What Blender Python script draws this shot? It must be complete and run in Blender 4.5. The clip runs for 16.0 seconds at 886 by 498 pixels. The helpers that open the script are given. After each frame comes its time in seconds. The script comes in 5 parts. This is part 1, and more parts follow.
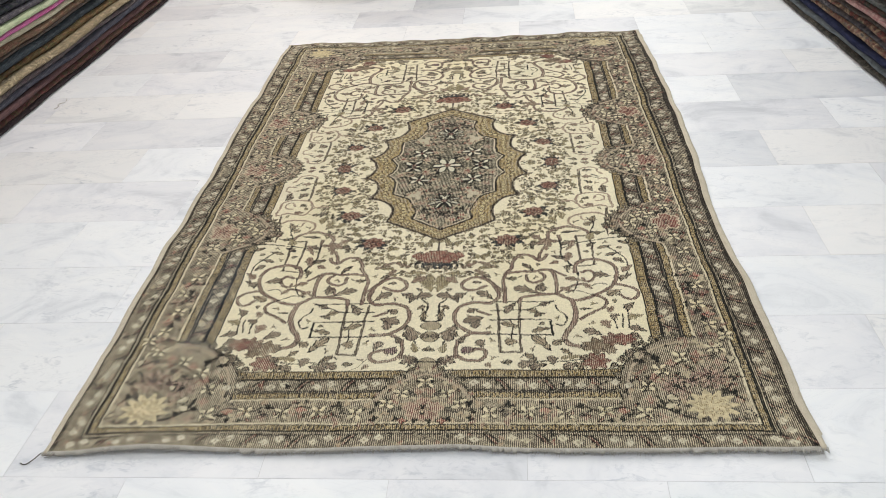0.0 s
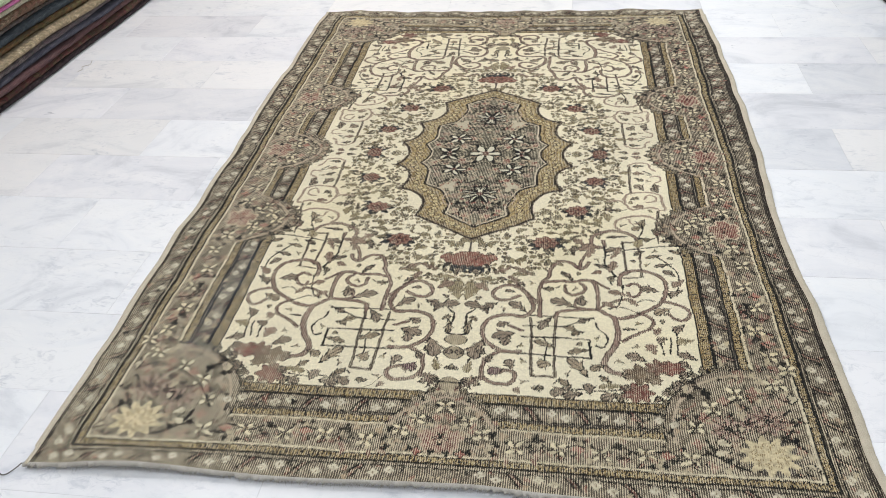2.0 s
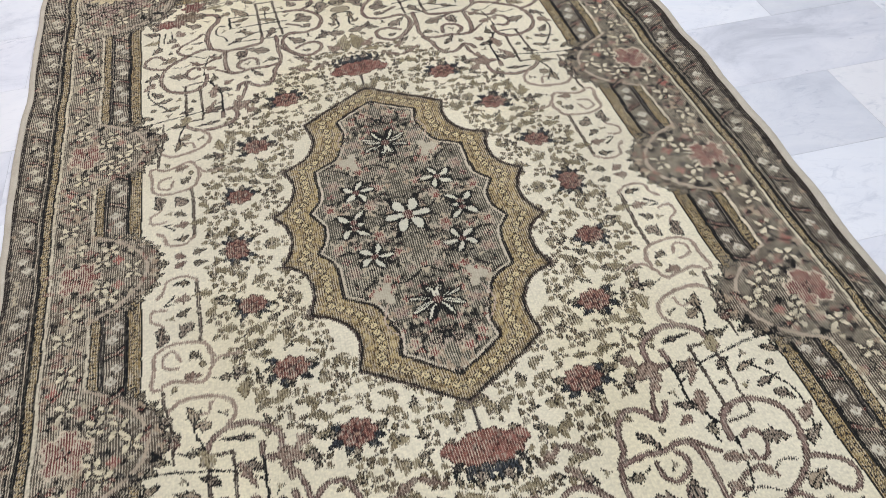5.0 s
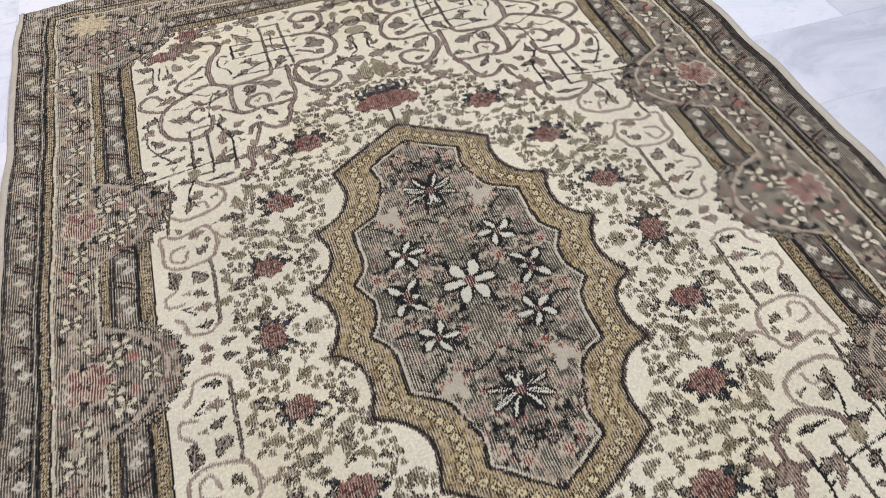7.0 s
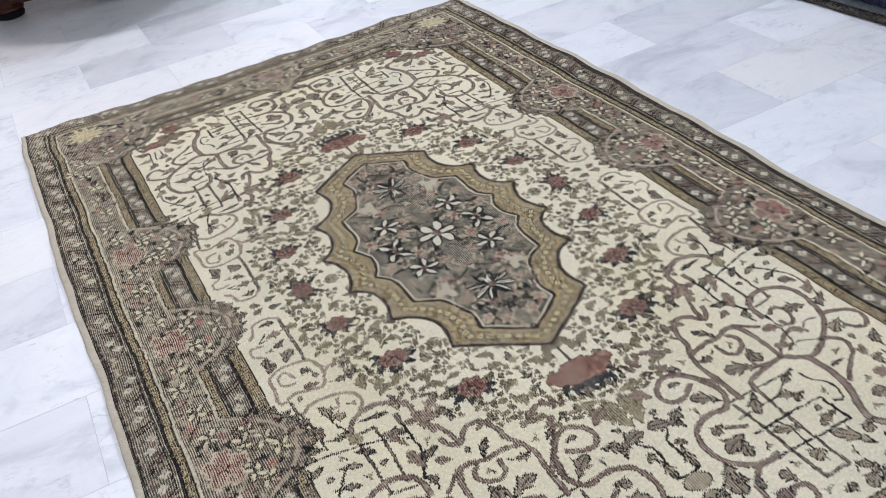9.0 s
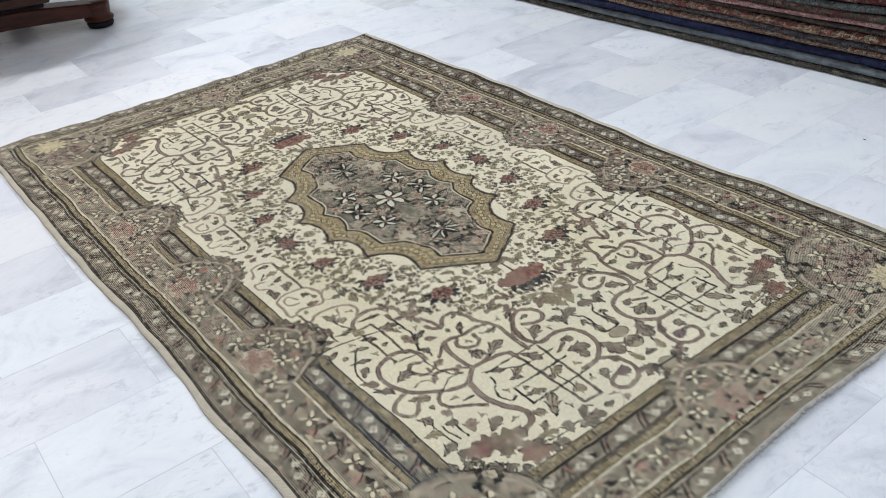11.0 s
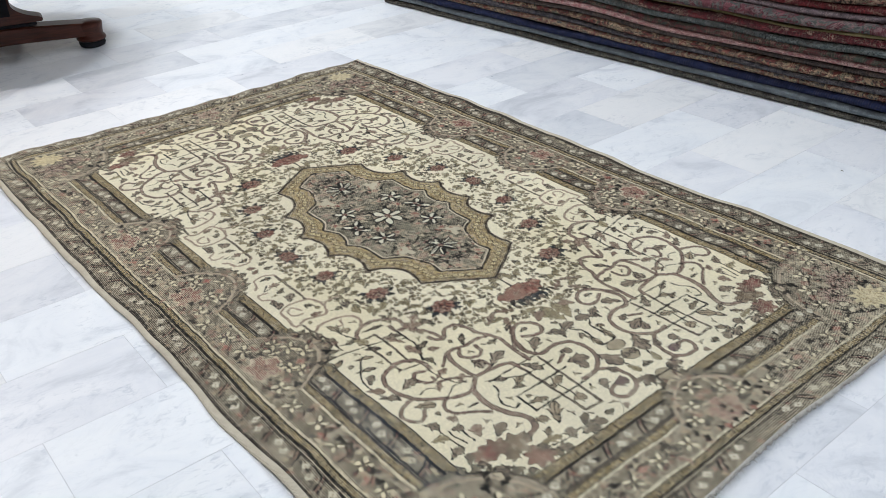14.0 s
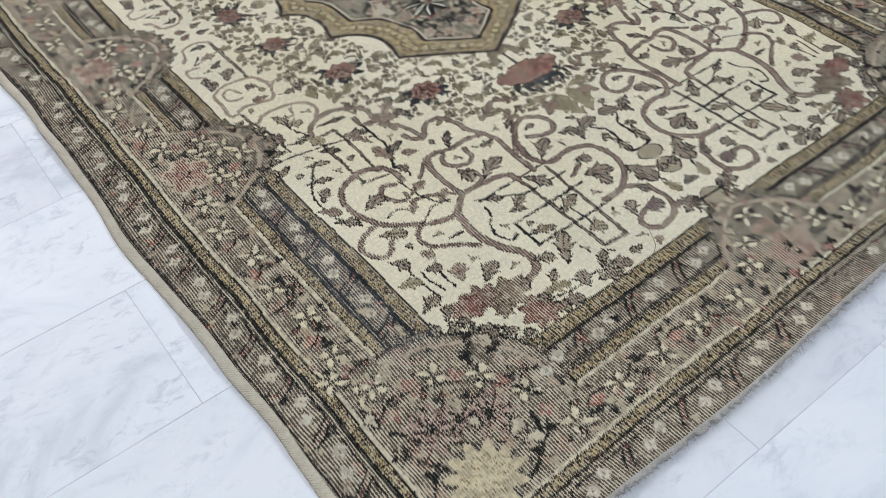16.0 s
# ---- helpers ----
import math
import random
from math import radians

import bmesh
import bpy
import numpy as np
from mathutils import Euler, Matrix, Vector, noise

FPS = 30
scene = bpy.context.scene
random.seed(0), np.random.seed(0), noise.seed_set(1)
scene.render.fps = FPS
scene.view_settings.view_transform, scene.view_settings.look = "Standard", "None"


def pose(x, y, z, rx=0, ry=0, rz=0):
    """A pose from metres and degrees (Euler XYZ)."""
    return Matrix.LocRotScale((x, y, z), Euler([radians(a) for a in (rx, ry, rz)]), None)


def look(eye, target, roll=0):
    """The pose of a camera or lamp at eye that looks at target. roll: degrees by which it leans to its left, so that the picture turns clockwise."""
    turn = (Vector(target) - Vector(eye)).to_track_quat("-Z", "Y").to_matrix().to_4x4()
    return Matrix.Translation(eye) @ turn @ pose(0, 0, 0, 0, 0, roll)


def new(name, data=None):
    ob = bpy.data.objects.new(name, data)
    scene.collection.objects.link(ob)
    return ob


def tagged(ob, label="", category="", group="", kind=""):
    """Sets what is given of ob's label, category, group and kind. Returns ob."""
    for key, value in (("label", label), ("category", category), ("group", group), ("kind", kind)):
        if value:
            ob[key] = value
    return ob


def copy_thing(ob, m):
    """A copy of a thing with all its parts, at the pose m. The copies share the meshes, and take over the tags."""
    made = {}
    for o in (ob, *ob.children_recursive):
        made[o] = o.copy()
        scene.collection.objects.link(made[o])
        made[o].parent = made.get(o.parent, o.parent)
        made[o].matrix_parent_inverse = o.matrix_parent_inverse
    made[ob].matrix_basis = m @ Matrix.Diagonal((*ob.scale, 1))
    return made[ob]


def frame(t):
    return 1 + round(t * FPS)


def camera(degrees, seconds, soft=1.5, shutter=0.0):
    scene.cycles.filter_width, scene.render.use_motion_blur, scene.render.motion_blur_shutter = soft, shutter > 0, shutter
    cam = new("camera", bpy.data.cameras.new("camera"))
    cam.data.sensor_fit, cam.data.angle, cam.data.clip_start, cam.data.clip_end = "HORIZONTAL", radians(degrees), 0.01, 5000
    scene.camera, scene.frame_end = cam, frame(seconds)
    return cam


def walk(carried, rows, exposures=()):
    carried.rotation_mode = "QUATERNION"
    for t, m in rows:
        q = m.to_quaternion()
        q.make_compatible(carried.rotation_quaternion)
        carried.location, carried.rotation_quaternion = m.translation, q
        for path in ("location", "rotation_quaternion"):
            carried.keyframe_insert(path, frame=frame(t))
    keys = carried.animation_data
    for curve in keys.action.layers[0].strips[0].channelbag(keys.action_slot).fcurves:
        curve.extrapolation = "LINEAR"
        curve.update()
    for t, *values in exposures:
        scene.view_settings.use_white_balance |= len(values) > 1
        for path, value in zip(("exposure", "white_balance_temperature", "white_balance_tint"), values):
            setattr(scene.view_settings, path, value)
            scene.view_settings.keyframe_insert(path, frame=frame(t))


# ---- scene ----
cam = camera(54.7, 16.0, soft=0.6)
# seconds, stops, kelvin, tint
EXPOSURES = [(0.0, 0.01, 6400, 8), (0.5, 0.09, 6480, 9), (1.5, 0.10, 6300, 9), (3.0, 0.02, 6000, 10), (5.0, -0.05, 5850, 13), (7.5, -0.07, 5720, 17), (8.5, -0.12, 5660, 14), (9.5, -0.11, 5660, 12), (12.0, -0.06, 5850, 7), (14.5, -0.03, 5850, 8), (16.0, -0.15, 5700, 9)]
PATH = [
    (0, (0.26, 0.241, 1.452), (0.085, 1.929, 0.393), -4.4),
    (0.5, (0.276, 0.248, 1.454), (0.128, 1.954, 0.422), -4.0),
    (1, (0.269, 0.273, 1.448), (0.114, 1.977, 0.412), -3.9),
    (1.5, (0.268, 0.367, 1.426), (0.06, 2.044, 0.356), -3.7),
    (2, (0.264, 0.5, 1.41), (-0.005, 2.134, 0.288), -3.5),
    (2.5, (0.156, 0.677, 1.383), (0.019, 2.284, 0.2), -3.2),
    (3, (0.03, 0.842, 1.4), (0.059, 2.437, 0.192), -3.8),
    (3.5, (-0.028, 1.027, 1.382), (0.015, 2.6, 0.147), -5.1),
    (4, (-0.055, 1.245, 1.371), (-0.004, 2.771, 0.079), -5.8),
    (4.5, (-0.121, 1.473, 1.329), (0.059, 2.921, -0.038), -3.6),
    (5, (-0.188, 1.685, 1.331), (0.067, 3.083, -0.076), -4.5),
    (5.2, (-0.199, 1.742, 1.326), (0.051, 3.137, -0.084), -5.2),
    (7.3, (-0.325, 2.057, 1.262), (-0.005, 3.405, -0.18), -6.9),
    (7.5, (-0.399, 2.006, 1.28), (-0.009, 3.373, -0.128), -7.8),
    (8, (-0.53, 1.841, 1.329), (-0.035, 3.27, 0.019), -10.3),
    (8.5, (-0.625, 1.578, 1.323), (-0.1, 3.068, 0.097), -10.3),
    (9, (-0.739, 1.4, 1.337), (-0.098, 2.879, 0.153), -8.7),
    (9.5, (-0.945, 1.279, 1.333), (-0.113, 2.699, 0.197), -5.9),
    (9.7, (-1.004, 1.22, 1.342), (-0.151, 2.637, 0.217), -5.4),
    (11.8, (-1.468, 0.983, 1.398), (-0.388, 2.311, 0.364), -3.4),
    (12, (-1.485, 0.983, 1.398), (-0.38, 2.303, 0.379), -2.5),
    (12.5, (-1.484, 1.0, 1.383), (-0.307, 2.274, 0.387), 0.1),
    (13, (-1.472, 0.998, 1.386), (-0.311, 2.279, 0.379), -0.5),
    (13.5, (-1.466, 0.999, 1.386), (-0.334, 2.303, 0.376), -1.3),
    (14, (-1.461, 0.998, 1.386), (-0.387, 2.348, 0.373), -2.2),
    (14.5, (-1.402, 1.023, 1.379), (-0.419, 2.416, 0.333), -3.2),
    (15, (-1.282, 1.045, 1.339), (-0.388, 2.434, 0.212), -3.8),
    (15.5, (-1.171, 1.147, 1.258), (-0.315, 2.409, -0.036), -3.2),
    (16, (-1.075, 1.36, 1.162), (-0.286, 2.44, -0.325), -2.8),
]
walk(cam, [(t, look(eye, target, roll)) for t, eye, target, roll in PATH],
     exposures=EXPOSURES)

# ---------------------------------------------------------------- light
world = bpy.data.worlds.new("world")
scene.world = world
world.use_nodes = True
world.node_tree.nodes["Background"].inputs[0].default_value = (0.8, 0.9, 1.0, 1)
world.node_tree.nodes["Background"].inputs[1].default_value = 0.05

ROOM = (-4.2, 4.2, -3.6, 9.4, 2.9)          # x, x, y, y, ceiling height
LAMPS = [(x, y) for y in (-1.4, 1.0, 3.4, 5.8, 8.2) for x in (-1.35, 1.35)]


def lamp_light(x, y, z, power, colour):
    data = bpy.data.lights.new("panel_glow", "AREA")
    data.shape, data.size, data.size_y = "RECTANGLE", 0.56, 0.26
    data.energy, data.color = power, colour
    ob = new("panel_glow", data)
    ob.matrix_world = pose(x, y, z)
    return ob


for lx, ly in LAMPS:
    lamp_light(lx, ly, ROOM[4] - 0.035, 19.6 if ly < 2 else 22.1 if ly < 5 else 30.6, (1.0, 0.87, 0.79) if lx < 0 and 5 < ly < 7 else (1.0, 0.945, 0.915) if lx < 0 and ly > 3 else (0.975, 0.988, 1.0) if ly < 2 else (0.98, 0.99, 1.0))


# ---------------------------------------------------------------- materials
def srgb(r, g, b):
    """Linear colour from 0..255 sRGB values."""
    return tuple((c / 255 / 12.92) if c < 10.3 else ((c / 255 + 0.055) / 1.055) ** 2.4 for c in (r, g, b))


class Nodes:
    """A short hand for building a node material."""

    def __init__(self, name, rough=0.6, metal=0.0, spec=0.5):
        self.mat = bpy.data.materials.new(name)
        self.mat.use_nodes = True
        self.tree = self.mat.node_tree
        self.out = self.tree.nodes["Principled BSDF"]
        self.out.inputs["Roughness"].default_value = rough
        self.out.inputs["Metallic"].default_value = metal
        self.out.inputs["Specular IOR Level"].default_value = spec
        self.coord = None

    def add(self, kind, **values):
        node = self.tree.nodes.new(kind)
        for key, value in values.items():
            key = key.replace("_", " ")
            if hasattr(value, "is_output"):
                self.tree.links.new(value, node.inputs[key])
            else:
                node.inputs[key].default_value = value
        return node

    def place(self):
        if self.coord is None:
            self.coord = self.tree.nodes.new("ShaderNodeTexCoord").outputs["Object"]
        return self.coord

    def stretched(self, x, y, z, vector=None):
        node = self.tree.nodes.new("ShaderNodeMapping")
        self.tree.links.new(vector or self.place(), node.inputs["Vector"])
        node.inputs["Scale"].default_value = (x, y, z)
        return node.outputs[0]

    def noise(self, scale, detail=4.0, rough=0.55, vector=None, distortion=0.0):
        node = self.add("ShaderNodeTexNoise", Scale=scale, Detail=detail, Roughness=rough, Distortion=distortion)
        self.tree.links.new(vector or self.place(), node.inputs["Vector"])
        return node.outputs["Fac"]

    def ramp(self, value, *stops):
        node = self.tree.nodes.new("ShaderNodeValToRGB")
        self.tree.links.new(value, node.inputs[0])
        marks = node.color_ramp.elements
        while len(marks) < len(stops):
            marks.new(0.5)
        for mark, (at, colour) in zip(marks, stops):
            mark.position = at
            mark.color = (*colour, 1) if isinstance(colour, tuple) else (colour, colour, colour, 1)
        return node.outputs[0]

    def math(self, op, a, b=0.0, clamp=False):
        node = self.tree.nodes.new("ShaderNodeMath")
        node.operation, node.use_clamp = op, clamp
        for socket, value in zip(node.inputs, (a, b)):
            if hasattr(value, "is_output"):
                self.tree.links.new(value, socket)
            else:
                socket.default_value = value
        return node.outputs[0]

    def mix(self, fac, a, b, blend="MIX"):
        node = self.tree.nodes.new("ShaderNodeMix")
        node.data_type, node.blend_type = "RGBA", blend
        for socket, value in zip((node.inputs[0], node.inputs[6], node.inputs[7]), (fac, a, b)):
            if hasattr(value, "is_output"):
                self.tree.links.new(value, socket)
            elif isinstance(value, tuple):
                socket.default_value = (*value, 1)
            else:
                socket.default_value = value
        return node.outputs[2]

    def colour(self, socket):
        if isinstance(socket, tuple):
            self.out.inputs["Base Color"].default_value = (*socket, 1)
        else:
            self.tree.links.new(socket, self.out.inputs["Base Color"])
        return self

    def rough(self, socket):
        self.tree.links.new(socket, self.out.inputs["Roughness"])
        return self

    def bump(self, height, strength=0.5, distance=0.002):
        node = self.add("ShaderNodeBump", Strength=strength, Distance=distance, Height=height)
        self.tree.links.new(node.outputs[0], self.out.inputs["Normal"])
        return self


def marble(name, pale, vein, cloud):
    n = Nodes(name, rough=0.2)
    tree = n.tree
    info = tree.nodes.new("ShaderNodeObjectInfo")
    shift = tree.nodes.new("ShaderNodeVectorMath")
    shift.operation = "MULTIPLY_ADD"
    tree.links.new(info.outputs["Random"], shift.inputs[0])
    shift.inputs[1].default_value = (37.0, 53.0, 11.0)
    tree.links.new(n.place(), shift.inputs[2])
    where = shift.outputs[0]
    along = n.stretched(1.5, 2.2, 1.0, where)
    soft = n.noise(2.0, 6, 0.62, along, 1.1)
    tone = n.ramp(soft, (0.30, tuple(c * 0.90 for c in vein)), (0.45, cloud), (0.60, pale))
    # short slate-coloured flecks, gathered in loose patches
    fleck = n.noise(17.0, 4, 0.62, n.stretched(0.7, 1.5, 1.0, where), 0.5)
    patch = n.noise(2.3, 2, 0.5, where)
    mark = n.math("MULTIPLY", n.ramp(fleck, (0.66, 0.0), (0.74, 1.0)), n.ramp(patch, (0.50, 0.0), (0.70, 1.0)))
    tone = n.mix(n.math("MULTIPLY", mark, 0.8), tone, srgb(134, 140, 150))
    hair = n.noise(3.2, 7, 0.62, n.stretched(1.0, 1.7, 1.0, where), 1.6)
    line = n.ramp(n.math("ABSOLUTE", n.math("SUBTRACT", hair, 0.5)), (0.0, 1.0), (0.012, 0.0))
    tone = n.mix(n.math("MULTIPLY", line, 0.08), tone, srgb(156, 162, 174))
    speck = n.noise(28.0, 5, 0.7, n.stretched(0.8, 1.3, 1.0, where), 0.8)
    cloudy = n.math("MULTIPLY", n.ramp(speck, (0.52, 0.0), (0.66, 1.0)), n.ramp(n.noise(3.4, 4, 0.6, where, 0.8), (0.48, 0.0), (0.64, 1.0)))
    tone = n.mix(n.math("MULTIPLY", cloudy, 0.55), tone, srgb(178, 184, 194))
    stain = n.noise(1.1, 3, 0.6, where, 0.4)
    tone = n.mix(n.ramp(stain, (0.66, 0.0), (0.82, 0.12)), tone, srgb(228, 221, 200))
    shade = n.math("MULTIPLY_ADD", info.outputs["Random"], 0.075)
    shade.node.inputs[2].default_value = 0.935
    tone = n.mix(1.0, tone, shade, "MULTIPLY")
    n.colour(tone)
    n.rough(n.ramp(n.noise(6.0, 5, 0.6), (0.3, 0.34), (0.7, 0.44)))
    n.bump(n.noise(60.0, 3), 0.05, 0.001)
    return n.mat


MARBLE = marble("white_marble", srgb(241, 242, 243), srgb(222, 225, 230), srgb(235, 237, 240))
MARBLE_GREY = marble("grey_marble", srgb(228, 229, 231), srgb(207, 210, 216), srgb(219, 221, 225))
MARBLE_PALE_GREY = marble("pale_grey_marble", srgb(236, 236, 238), srgb(213, 215, 220), srgb(227, 228, 232))
MARBLE_WARM = marble("warm_marble", srgb(241, 240, 239), srgb(227, 228, 230), srgb(237, 237, 237))

g = Nodes("tile_grout", 0.8)
g.colour(g.ramp(g.noise(8.0), (0.3, srgb(198, 198, 200)), (0.7, srgb(218, 218, 220))))
GROUT = g.mat

g = Nodes("wall_plaster", 0.85)
g.colour(g.ramp(g.noise(2.0), (0.3, srgb(205, 200, 192)), (0.7, srgb(220, 216, 208)))).bump(g.noise(90.0), 0.2, 0.001)
PLASTER = g.mat
g = Nodes("ceiling_paint", 0.9)
g.colour(g.ramp(g.noise(3.0), (0.3, srgb(226, 226, 224)), (0.7, srgb(236, 236, 234)))).bump(g.noise(120.0), 0.15, 0.001)
CEILING = g.mat
g = Nodes("lamp_diffuser", 0.4)
g.colour((0.8, 0.8, 0.8))
g.out.inputs["Emission Color"].default_value = (1.0, 0.98, 0.96, 1)
g.out.inputs["Emission Strength"].default_value = 1.0
DIFFUSER = g.mat
DIFFUSER.cycles.emission_sampling = "NONE"
g = Nodes("lamp_housing", 0.4)
g.colour((0.75, 0.75, 0.76))
HOUSING = g.mat


def stained_wood():
    n = Nodes("stained_wood", rough=0.36, spec=0.22)
    grain = n.noise(6.0, 6, 0.6, n.stretched(1.2, 12.0, 12.0), 0.8)
    n.colour(n.ramp(grain, (0.3, srgb(50, 25, 19)), (0.55, srgb(74, 37, 26)), (0.75, srgb(88, 47, 33))))
    n.out.inputs["Coat Weight"].default_value = 0.10
    n.bump(grain, 0.08, 0.001)
    return n.mat


WOOD = stained_wood()
g = Nodes("black_lacquer", rough=0.6, spec=0.12)
g.colour(g.ramp(g.noise(12.0, 5), (0.3, (0.006, 0.006, 0.008)), (0.7, (0.016, 0.016, 0.02))))
BLACK = g.mat


# ---------------------------------------------------------------- mesh helpers
def mesh_of(name, verts, faces, smooth=False):
    me = bpy.data.meshes.new(name)
    me.from_pydata(verts, [], faces)
    if smooth:
        me.shade_smooth()
    return me


def part(name, bm, material, parent, label=""):
    """One bmesh as one mesh object under a thing."""
    me = bpy.data.meshes.new(name)
    bm.to_mesh(me)
    bm.free()
    me.materials.append(material)
    ob = new(name, me)
    ob.parent = parent
    if label:
        tagged(ob, label)
    return ob


def slab(x0, x1, y0, y1, z0, z1, bevel=0.0):
    bm = bmesh.new()
    bmesh.ops.create_cube(bm, size=1)
    for v in bm.verts:
        v.co = ((x0 + x1) / 2 + v.co.x * (x1 - x0), (y0 + y1) / 2 + v.co.y * (y1 - y0), (z0 + z1) / 2 + v.co.z * (z1 - z0))
    if bevel:
        bmesh.ops.bevel(bm, geom=bm.edges[:], offset=bevel, segments=2, affect="EDGES")
    return bm


def turned(profile, steps=40):
    """A lathe-turned solid from (radius, height) pairs, from bottom to top."""
    bm = bmesh.new()
    rings = [[bm.verts.new((r * math.cos(a), r * math.sin(a), z)) for a in (2 * math.pi * i / steps for i in range(steps))] for r, z in profile]
    for low, high in zip(rings, rings[1:]):
        for i in range(steps):
            bm.faces.new((low[i], low[(i + 1) % steps], high[(i + 1) % steps], high[i])).smooth = True
    bm.faces.new(rings[0][::-1])
    bm.faces.new(rings[-1])
    return bm


def structure(name, bm, material, label, category):
    return tagged(part(name, bm, material, None), label, category, kind="structure")


# ---------------------------------------------------------------- the room
X0, X1, Y0, Y1, TOP = ROOM
floor = structure("floor", slab(X0, X1, Y0, Y1, -0.12, -0.0008), GROUT, "pale marble tiled showroom floor with thin grey joints", "floor")
structure("wall_west", slab(X0 - 0.15, X0, Y0 - 0.15, Y1 + 0.15, -0.12, TOP), PLASTER, "plain off-white plastered showroom wall", "wall")
structure("wall_east", slab(X1, X1 + 0.15, Y0 - 0.15, Y1 + 0.15, -0.12, TOP), PLASTER, "plain off-white plastered showroom wall", "wall")
structure("wall_south", slab(X0, X1, Y0 - 0.15, Y0, -0.12, TOP), PLASTER, "plain off-white plastered showroom wall", "wall")
structure("wall_north", slab(X0, X1, Y1, Y1 + 0.15, -0.12, TOP), PLASTER, "plain off-white plastered showroom wall", "wall")
structure("ceiling", slab(X0 - 0.15, X1 + 0.15, Y0 - 0.15, Y1 + 0.15, TOP, TOP + 0.15), CEILING, "plain white painted showroom ceiling", "ceiling")


def ceiling_light():
    thing = new("ceiling_light")
    tagged(thing, "white rectangular panel lamp recessed under the ceiling", "ceiling light", "ceiling panel lamps")
    frame_bm = slab(-0.32, 0.32, -0.17, 0.17, -0.026, 0.0, 0.004)
    part("housing", frame_bm, HOUSING, thing)
    part("diffuser", slab(-0.29, 0.29, -0.14, 0.14, -0.031, -0.0265), DIFFUSER, thing, "glowing white diffuser")
    return thing


first_lamp = ceiling_light()
first_lamp.matrix_basis = pose(LAMPS[0][0], LAMPS[0][1], TOP)
for lx, ly in LAMPS[1:]:
    copy_thing(first_lamp, pose(lx, ly, TOP))


# ---------------------------------------------------------------- the worn rug
# The weaver's plan is drawn for one quarter (x across from the middle, w along from the middle)
# and turned over into the other three, as the rug itself is; each knot carries its dye.
HALF_W, HALF_L = 0.895, 1.472
NX, NW = 460, 690
CREAM, CREAM_DIM = srgb(221, 212, 184), srgb(206, 195, 167)
INK, BROWN, TAUPE = srgb(12, 11, 11), srgb(78, 62, 53), srgb(134, 123, 102)
GOLD, GOLD_DIM, OLIVE = srgb(146, 124, 80), srgb(104, 88, 62), srgb(138, 127, 99)
RED, ROSE, WHITE = srgb(113, 62, 53), srgb(142, 84, 74), srgb(222, 214, 188)
BAND = srgb(86, 78, 67)
LINE = srgb(38, 34, 33)
SLATE, DUSK, BLUE = srgb(93, 84, 71), srgb(66, 60, 56), srgb(54, 58, 62)

gx, gw = np.meshgrid(np.linspace(0, HALF_W, NX), np.linspace(0, HALF_L, NW))
dye = np.empty((NW, NX, 3))
dye[:] = CREAM
weave = np.random.RandomState(4)


def cloth_noise(shape, cell, seed):
    """Smooth random field in -1..1 with features of about cell grid steps."""
    gen = np.random.RandomState(seed)
    h, w = shape
    coarse = gen.uniform(-1, 1, (int(h / cell) + 3, int(w / cell) + 3))
    a, b = np.arange(h) / cell, np.arange(w) / cell
    i, j = a.astype(int), b.astype(int)
    s, t = (a - i)[:, None], (b - j)[None, :]
    s, t = s * s * (3 - 2 * s), t * t * (3 - 2 * t)
    p, q = coarse[i][:, j], coarse[i][:, j + 1]
    r, u = coarse[i + 1][:, j], coarse[i + 1][:, j + 1]
    return (p * (1 - t) + q * t) * (1 - s) + (r * (1 - t) + u * t) * s


ragged = cloth_noise((NW, NX), 1.7, 7) * 0.0014 + cloth_noise((NW, NX), 5, 8) * 0.0008


def window(x0, x1, w0, w1):
    i0, i1 = int(w0 / HALF_L * (NW - 1)), int(w1 / HALF_L * (NW - 1)) + 2
    j0, j1 = int(x0 / HALF_W * (NX - 1)), int(x1 / HALF_W * (NX - 1)) + 2
    return slice(max(i0, 0), max(min(i1, NW), 0)), slice(max(j0, 0), max(min(j1, NX), 0))


def lay(win, mask, colour):
    view = dye[win]
    view[mask] = colour


def curve(points, per=8):
    """A smooth line through the points."""
    p = np.array([points[0], *points, points[-1]], float)
    out = []
    for a, b, c, d in zip(p, p[1:], p[2:], p[3:]):
        for s in np.arange(per) / per:
            out.append(0.5 * (2 * b + (c - a) * s + (2 * a - 5 * b + 4 * c - d) * s * s + (3 * b - a - 3 * c + d) * s ** 3))
    out.append(p[-1])
    return np.array(out)


def away(win, line):
    """Distance of every knot in the window from a line of points."""
    x, w = gx[win], gw[win]
    best = np.full(x.shape, 9.0)
    for (ax, aw), (bx, bw) in zip(line, line[1:]):
        dx, dw = bx - ax, bw - aw
        s = np.clip(((x - ax) * dx + (w - aw) * dw) / (dx * dx + dw * dw + 1e-12), 0, 1)
        best = np.minimum(best, np.hypot(x - ax - s * dx, w - aw - s * dw))
    return best + ragged[win]


def around(line, pad):
    return window(line[:, 0].min() - pad, line[:, 0].max() + pad, line[:, 1].min() - pad, line[:, 1].max() + pad)


def stem(points, width=0.010, colour=BROWN, edge=None, straight=False):
    """A vine or bar, as wide as given, with a darker outline if edge is given."""
    line = np.array(points, float) if straight else curve(points)
    win = around(line, width)
    d = away(win, line)
    if edge is not None:
        lay(win, d < width / 2, edge)
        lay(win, d < width / 2 - 0.0030, colour)
    else:
        lay(win, d < width / 2, colour)


